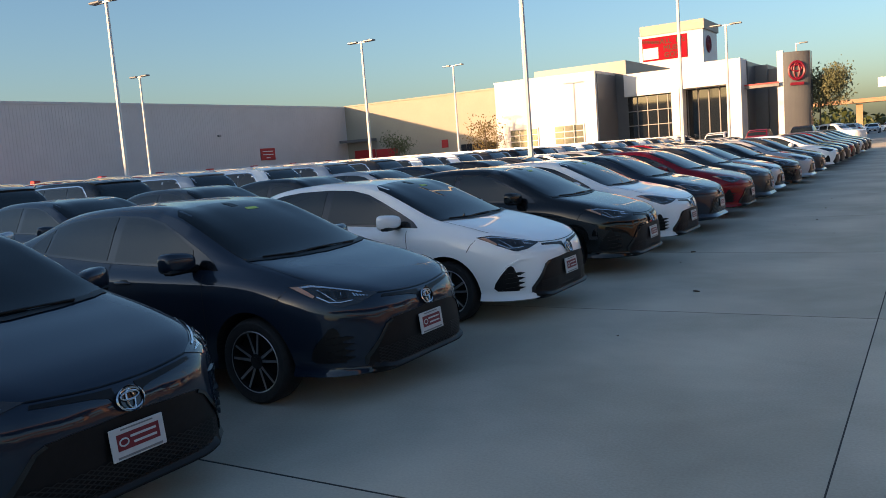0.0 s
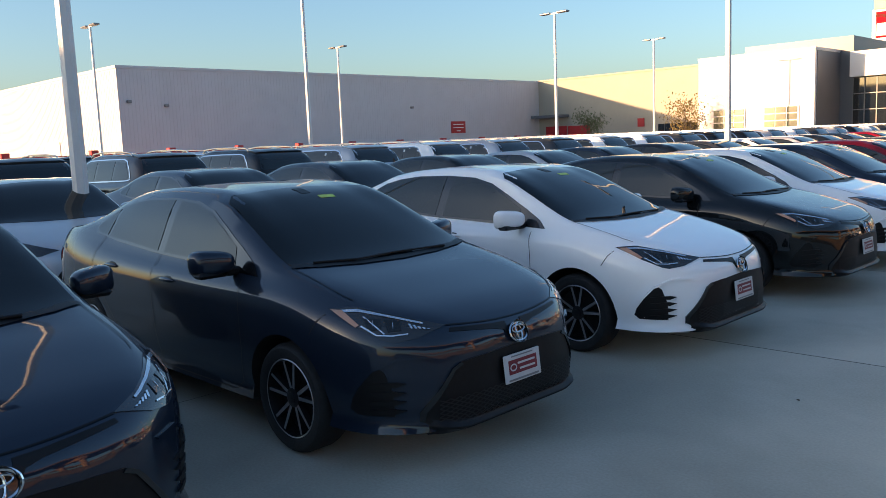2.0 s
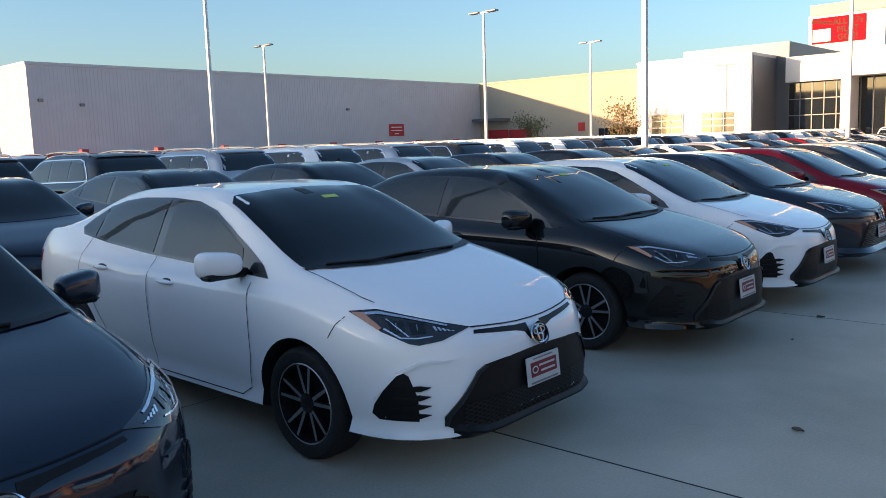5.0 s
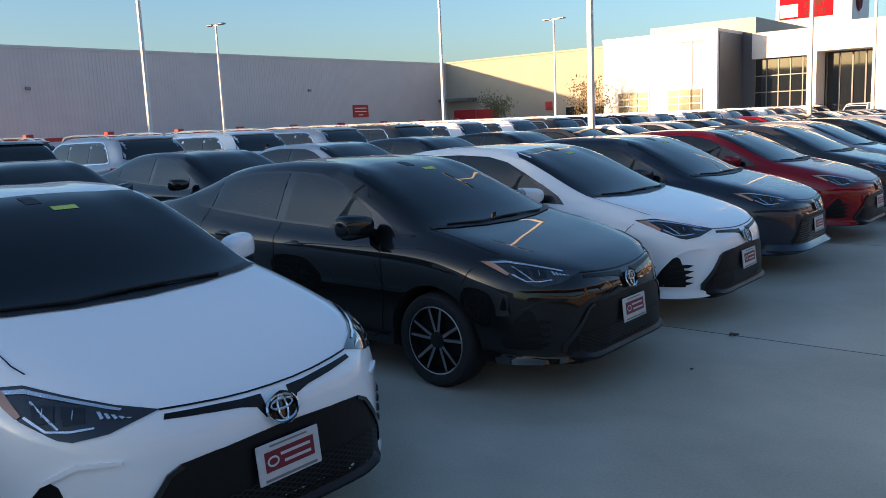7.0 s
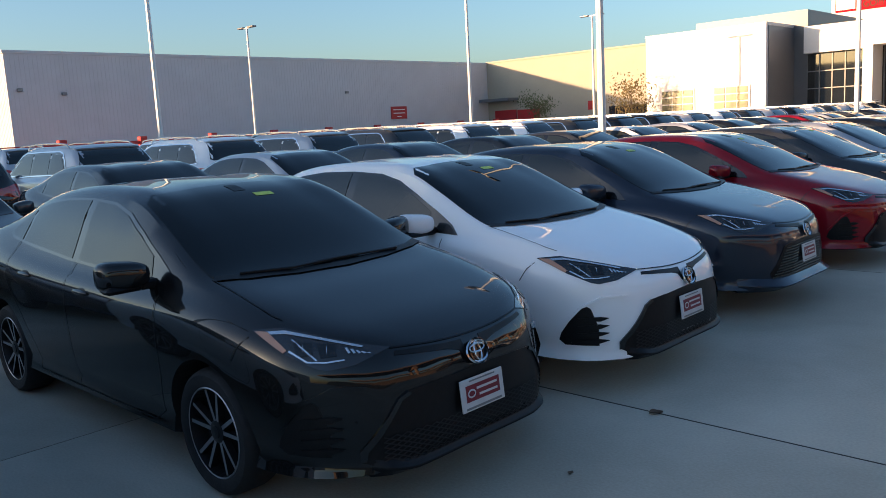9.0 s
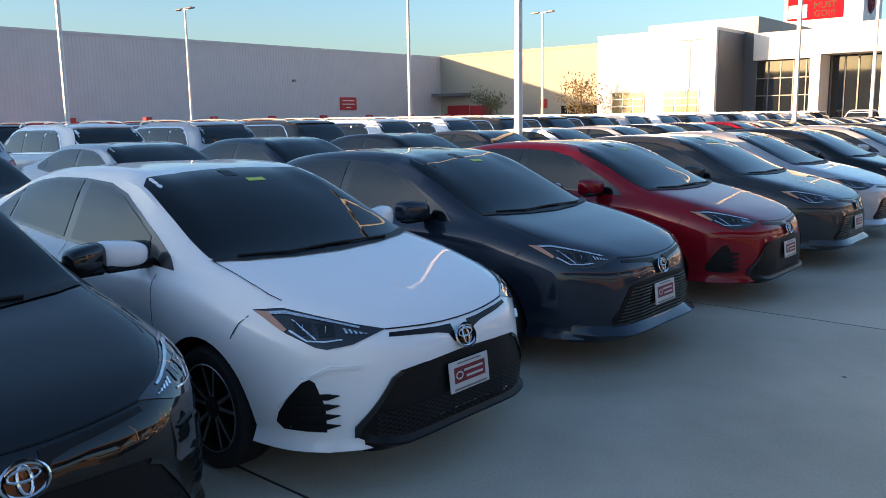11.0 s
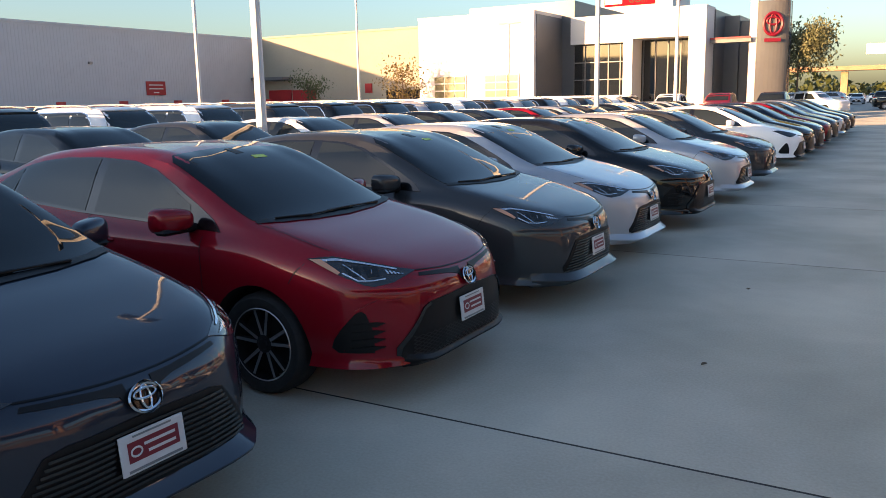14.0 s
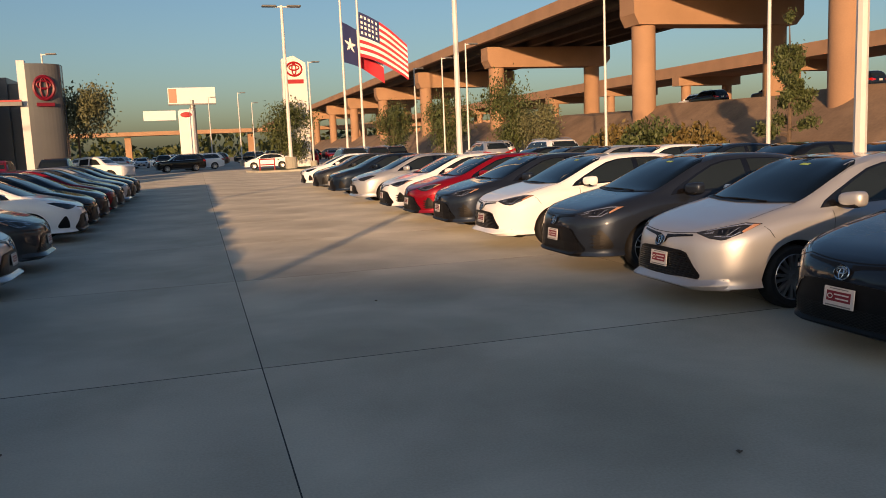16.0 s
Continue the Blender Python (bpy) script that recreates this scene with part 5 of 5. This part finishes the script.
def bush(width, height, leaves, mat, seed):
    rng = random.Random(seed)
    ob = thing("bush", pose(0, 0, 0), "dry green bush below the overpass bank", "bush")
    crown = bmesh.new()
    for _ in range(leaves):
        a, r = rng.uniform(0, 6.28), math.sqrt(rng.random())
        top = height * (1 - 0.6 * r * r) * rng.uniform(0.75, 1.1)
        c = Vector((math.cos(a) * r * width, math.sin(a) * r * width, top * rng.random() ** 0.6))
        m = Euler([rng.uniform(0, 6.28) for _ in range(3)]).to_matrix()
        s = rng.uniform(0.10, 0.24)
        crown.faces.new([crown.verts.new(c + m @ Vector(p)) for p in ((-s, 0, 0), (0, -s * 0.5, s * 0.1), (s, 0, 0), (0, s * 0.5, s * 0.1))])
    part("leaves", crown, mat, ob)
    stems = bmesh.new()
    for k in range(5):
        a = k * 1.3
        tube(stems, (0, 0, 0), (math.cos(a) * width * 0.5, math.sin(a) * width * 0.5, height * 0.7), 0.04, 0.01, 5)
    part("stems", stems, BARK, ob)
    return ob


def placed(ob, x, y, z=0.0, label=""):
    ob.matrix_basis = pose(x, y, z)
    return tagged(ob, label)


placed(tree(6.3, 2.3, 5600, LEAF_SUNLIT, 3, 0.42), -5.6, 77.5, 0, "small tree with thin turning leaves by the showroom")
placed(tree(4.4, 2.0, 1200, LEAF_AUTUMN, 4, 0.3), -33.0, 66, 0, "young tree with sparse leaves before the white block")
placed(tree(4.0, 2.0, 1200, LEAF, 5, 0.3), -47.5, 72, 0, "young green tree by the service wing")
placed(tree(7.0, 1.35, 8500, LEAF, 6, 0.16, 0.12, True), 29.5, 46, 0.3, "young evergreen tree on the bank")
placed(tree(6.0, 2.8, 6000, LEAF, 7, 0.2), 27, 92, 0, "dense green tree below the overpass")
placed(tree(6.5, 3.0, 6000, LEAF, 8, 0.2), 29, 80, 0, "dense green tree below the overpass")
placed(tree(4.6, 2.0, 4200, LEAF_SUNLIT, 9, 0.2), 30, 76, 0, "tree with turning leaves below the overpass")
placed(tree(6.0, 2.6, 6000, LEAF, 10, 0.2), 24, 104, 0, "dense green tree by the lot")
placed(tree(6.0, 2.6, 6000, LEAF, 12, 0.25), 11.5, 95, 0, "green tree behind the sign pylon")
for k, (x, y, w, h) in enumerate(((29.5, 62, 2.2, 2.6), (29.5, 58, 2.4, 2.8), (30, 54.5, 2.0, 2.2), (30.5, 66, 1.8, 2.0))):
    placed(bush(w, h, 2200, LEAF if k % 2 else LEAF_AUTUMN, 20 + k), x, y, 0.1)
woods = bmesh.new()
rng = random.Random(9)
for _ in range(5000):
    a = rng.uniform(-260, 200)
    c = Vector((a, 330 + rng.uniform(-15, 15), rng.uniform(0, 1) ** 1.5 * (7 + 3 * math.sin(a * 0.13))))
    m = Euler([rng.uniform(0, 6.28) for _ in range(3)]).to_matrix()
    s = rng.uniform(0.8, 2.0)
    woods.faces.new([woods.verts.new(c + m @ Vector(p)) for p in ((-s, 0, 0), (0, -s * 0.6, 0), (s, 0, 0), (0, s * 0.6, 0))])
solid("far_trees", woods, LEAF, "low line of far trees", "trees", kind="stuff")

# ---- far things ----
ramp = thing("far_flyover", pose(0, 0, 0), "distant tan flyover ramp", "bridge")
part("deck", boxes(((-170, 300, 8.3), (120, 310, 9.6))), BRIDGE, ramp)
for k in range(14):
    part("column", boxes(((-160 + 20 * k, 304, 0), (-158 + 20 * k, 306, 8))), BRIDGE, ramp)

island = thing("grass_island", pose(0, 0, 0), "raised grass island with a pale kerb", "island", kind="structure")
curb = bmesh.new()
ring = [(6.4, 84), (7.2, 80.5), (11, 79.6), (24, 79.6), (24, 90), (9, 90), (6.8, 88.5)]
lo = [curb.verts.new((x, y, -0.01)) for x, y in ring]
hi = [curb.verts.new((x, y, 0.15)) for x, y in ring]
curb.faces.new(hi)
for i in range(len(ring)):
    curb.faces.new((lo[i], lo[i - 1], hi[i - 1], hi[i]))
part("kerb", curb, CONCRETE, island)
lawn = bmesh.new()
lawn.faces.new([lawn.verts.new((15 + (x - 15) * 0.95, 84.8 + (y - 84.8) * 0.92, 0.165)) for x, y in ring])
part("lawn", lawn, GRASS, island)
rack = bmesh.new()
for a, b in (((7.4, 82, 0.15), (7.4, 82, 1.1)), ((8.6, 82, 0.15), (8.6, 82, 1.1)), ((7.4, 82, 1.05), (8.6, 82, 1.05)), ((7.4, 82, 0.6), (8.6, 82, 0.6))):
    tube(rack, a, b, 0.05, n=8)
solid("red_pipe_rail", rack, RAIL_RED, "red painted pipe rail on the island", "railing")

totem = thing("road_sign", pose(12.3, 96, 0) @ Matrix.Diagonal((0.8, 1, 1, 1)), "tall white roadside sign with a red oval emblem", "sign")
slab = bmesh.new()
prof = [(-1.5, 0), (1.5, 0), (1.55, 5), (1.45, 10.2), (0, 10.9), (-1.45, 10.6), (-1.5, 5)]
a = [slab.verts.new((x, -0.4, z)) for x, z in prof]
b = [slab.verts.new((x, 0.4, z)) for x, z in prof]
slab.faces.new(a), slab.faces.new(b[::-1])
for i in range(len(prof)):
    slab.faces.new((a[i], a[i - 1], b[i - 1], b[i]))
part("slab", slab, SIGN_WHITE, totem)
mark = bmesh.new()
ring_mesh(mark, (0, 0, 0), 0.95, 0.65, 0.10)
ring_mesh(mark, (0, 0, 0.15), 0.6, 0.25, 0.07)
ring_mesh(mark, (0, 0, 0), 0.25, 0.55, 0.07)
part("emblem", mark, SIGN_RED, totem, at=pose(0, -0.45, 9.6, 0, 0, -90))
part("emblem_bar", boxes(((-1.1, -0.45, 8.2), (1.1, -0.4, 8.6))), SIGN_RED, totem)
ford = thing("far_sign", pose(1.0, 205, 0), "distant white dealer sign with a red oval", "sign")
part("slab", boxes(((-1.7, -0.5, 0), (1.7, 0.5, 11.6)), bevel=0.4), SIGN_WHITE, ford)
part("cross_panel", boxes(((-9, -0.5, 9.3), (-2.2, 0.5, 11.4))), SIGN_WHITE, ford)
oval = bmesh.new()
ellipsoid(oval, (0, -0.5, 10.4), (1.3, 0.1, 0.6), 10)
part("emblem", oval, SIGN_RED, ford)
board = thing("billboard", pose(2.5, 260, 0), "distant billboard on a steel post", "billboard")
post = bmesh.new()
tube(post, (0, 0, 0), (0, 0, 17), 0.8, n=10)
part("post", post, LAMP_GREY, board)
part("panel", boxes(((-6.5, -0.6, 16), (6.5, 0.6, 20.5))), SIGN_WHITE, board)
part("poster", boxes(((-6.3, -0.65, 16.3), (-4.1, -0.6, 20.2))), AMBER, board)
part("catwalk", boxes(((-6.5, -1.4, 15.6), (6.5, -0.6, 15.9))), LAMP_GREY, board)


def flag_pole(x, y, h):
    ob = thing("flag_pole", pose(x, y, 0), "tall white flag pole", "flag pole")
    bm = bmesh.new()
    tube(bm, (0, 0, 0), (0, 0, h), 0.13, 0.07, 10)
    part("shaft", bm, POLE_WHITE, ob)
    ball = bmesh.new()
    ellipsoid(ball, (0, 0, h), (0.15, 0.15, 0.15), 8)
    part("finial", ball, CHROME, ob)
    return ob


def cloth(w, h, cell):
    """A hanging, rippled flag; cell(u, v) picks the material of each piece."""
    bm = bmesh.new()
    nu, nv = 90, 65
    grid = []
    for i in range(nu + 1):
        u = i / nu
        col = []
        for j in range(nv + 1):
            v = j / nv
            ripple = 0.22 * u * math.sin(9 * u + 2 * v)
            col.append(bm.verts.new((w * u * 0.78, ripple, -h * v * (1 - 0.2 * u) - 0.56 * w * (0.55 * u + 0.45 * u * u))))
        grid.append(col)
    for i in range(nu):
        for j in range(nv):
            bm.faces.new((grid[i][j], grid[i + 1][j], grid[i + 1][j + 1], grid[i][j + 1])).material_index = cell((i + 0.5) / nu, (j + 0.5) / nv)
    return bm


def stars_and_stripes(u, v):
    if u < 0.42 and v < 7 / 13:
        return 1 if int(u / 0.42 * 11) % 2 == 1 and int(v * 13 / 7 * 9) % 2 == 1 else 2
    return 0 if int(v * 13) % 2 == 0 else 1


def lone_star(u, v):
    if u < 0.36:
        a = math.atan2((u - 0.18) * 1.4, 0.5 - v)
        point = abs((a / 1.2566) % 1 - 0.5) * 2
        return 1 if math.hypot((u - 0.18) * 1.4, v - 0.5) < 0.07 + 0.13 * point ** 1.6 else 2
    return 1 if v < 0.5 else 0


flag_pole(16.0, 88.8, 26), flag_pole(17.4, 88, 26)
for name, x, y, z, w, h, cell, label in (("national_flag", 17.4, 88, 13.9, 5.5, 4.0, stars_and_stripes, "striped red and white flag with a blue canton"), ("state_flag", 16.0, 88.8, 13.1, 4.8, 3.6, lone_star, "blue, white and red flag with one star")):
    ob = solid(name, cloth(w, h, cell), [FLAG_RED, FLAG_WHITE, FLAG_BLUE], label, "flag", smooth=True, m=pose(x + 0.12, y, z, 0, 0, -12 if x > 17 else 6))

def dry_leaf(x, y, size, turn, seed):
    rng = random.Random(seed)
    bm = bmesh.new()
    rows = []
    for i in range(6):
        u = i / 5
        w = size * 0.38 * math.sin(math.pi * min(0.97, u + 0.06))
        lift = size * (0.10 + 0.25 * (u - 0.5) ** 2) + rng.uniform(0, 0.08) * size
        rows.append([bm.verts.new((size * (u - 0.5), -w, lift + 0.3 * w)), bm.verts.new((size * (u - 0.5), 0, lift * 0.3 + 0.001)), bm.verts.new((size * (u - 0.5), w, lift + 0.3 * w))])
    for p, q in zip(rows, rows[1:]):
        for k in (0, 1):
            bm.faces.new((p[k], p[k + 1], q[k + 1], q[k]))
    solid("dry_leaf", bm, BARK, "curled brown dry leaf lying on the concrete", "leaf", "fallen leaves", smooth=True, m=pose(x, y, 0.001, 0, 0, turn))


for k, (x, y, size) in enumerate(((1.05, 7.03, 0.07), (0.25, 10.08, 0.08), (0.32, 9.12, 0.04), (1.41, 14.27, 0.05), (1.15, 13.45, 0.03), (1.32, 16.5, 0.05), (1.20, 18.8, 0.05), (0.9, 4.9, 0.03), (1.9, 12.2, 0.03), (5.2, 17.2, 0.05), (4.3, 22.5, 0.05))):
    dry_leaf(x, y, size, 47 * k, k)

# ---- the building behind, that shades this end of the lot ----
hidden = thing("south_building", pose(0, 0, 0, 0, 0, -math.degrees(SUN_AZ)), "plain pale building at the south end of the lot", "building")
part("wall", boxes(((-46, -84, 0), (60, -55, 10.0))), WALL_WHITE, hidden)

# ---- paving, slab by slab ----
lot = thing("pavement", pose(0, 0, 0), "pale concrete paving with dark sawn joints", "pavement", kind="structure")
slab_mesh = finish("slab", boxes(((0.005, 0.010, -0.16), (SLAB_X - 0.005, 4.69, 0.0))), CONCRETE, False)
for i in range(-3, 4):
    for a, b in zip(Y_JOINTS, Y_JOINTS[1:]):
        part("slab", slab_mesh, None, lot, at=pose(X_JOINT + i * SLAB_X, a, 0) @ Matrix.Diagonal((1, (b - a) / 4.7, 1, 1)))
part("joint_bed", boxes(((X_JOINT - 3 * SLAB_X, Y_JOINTS[0], -0.011), (X_JOINT + 4 * SLAB_X, Y_JOINTS[-1], -0.0015))), JOINT, lot)
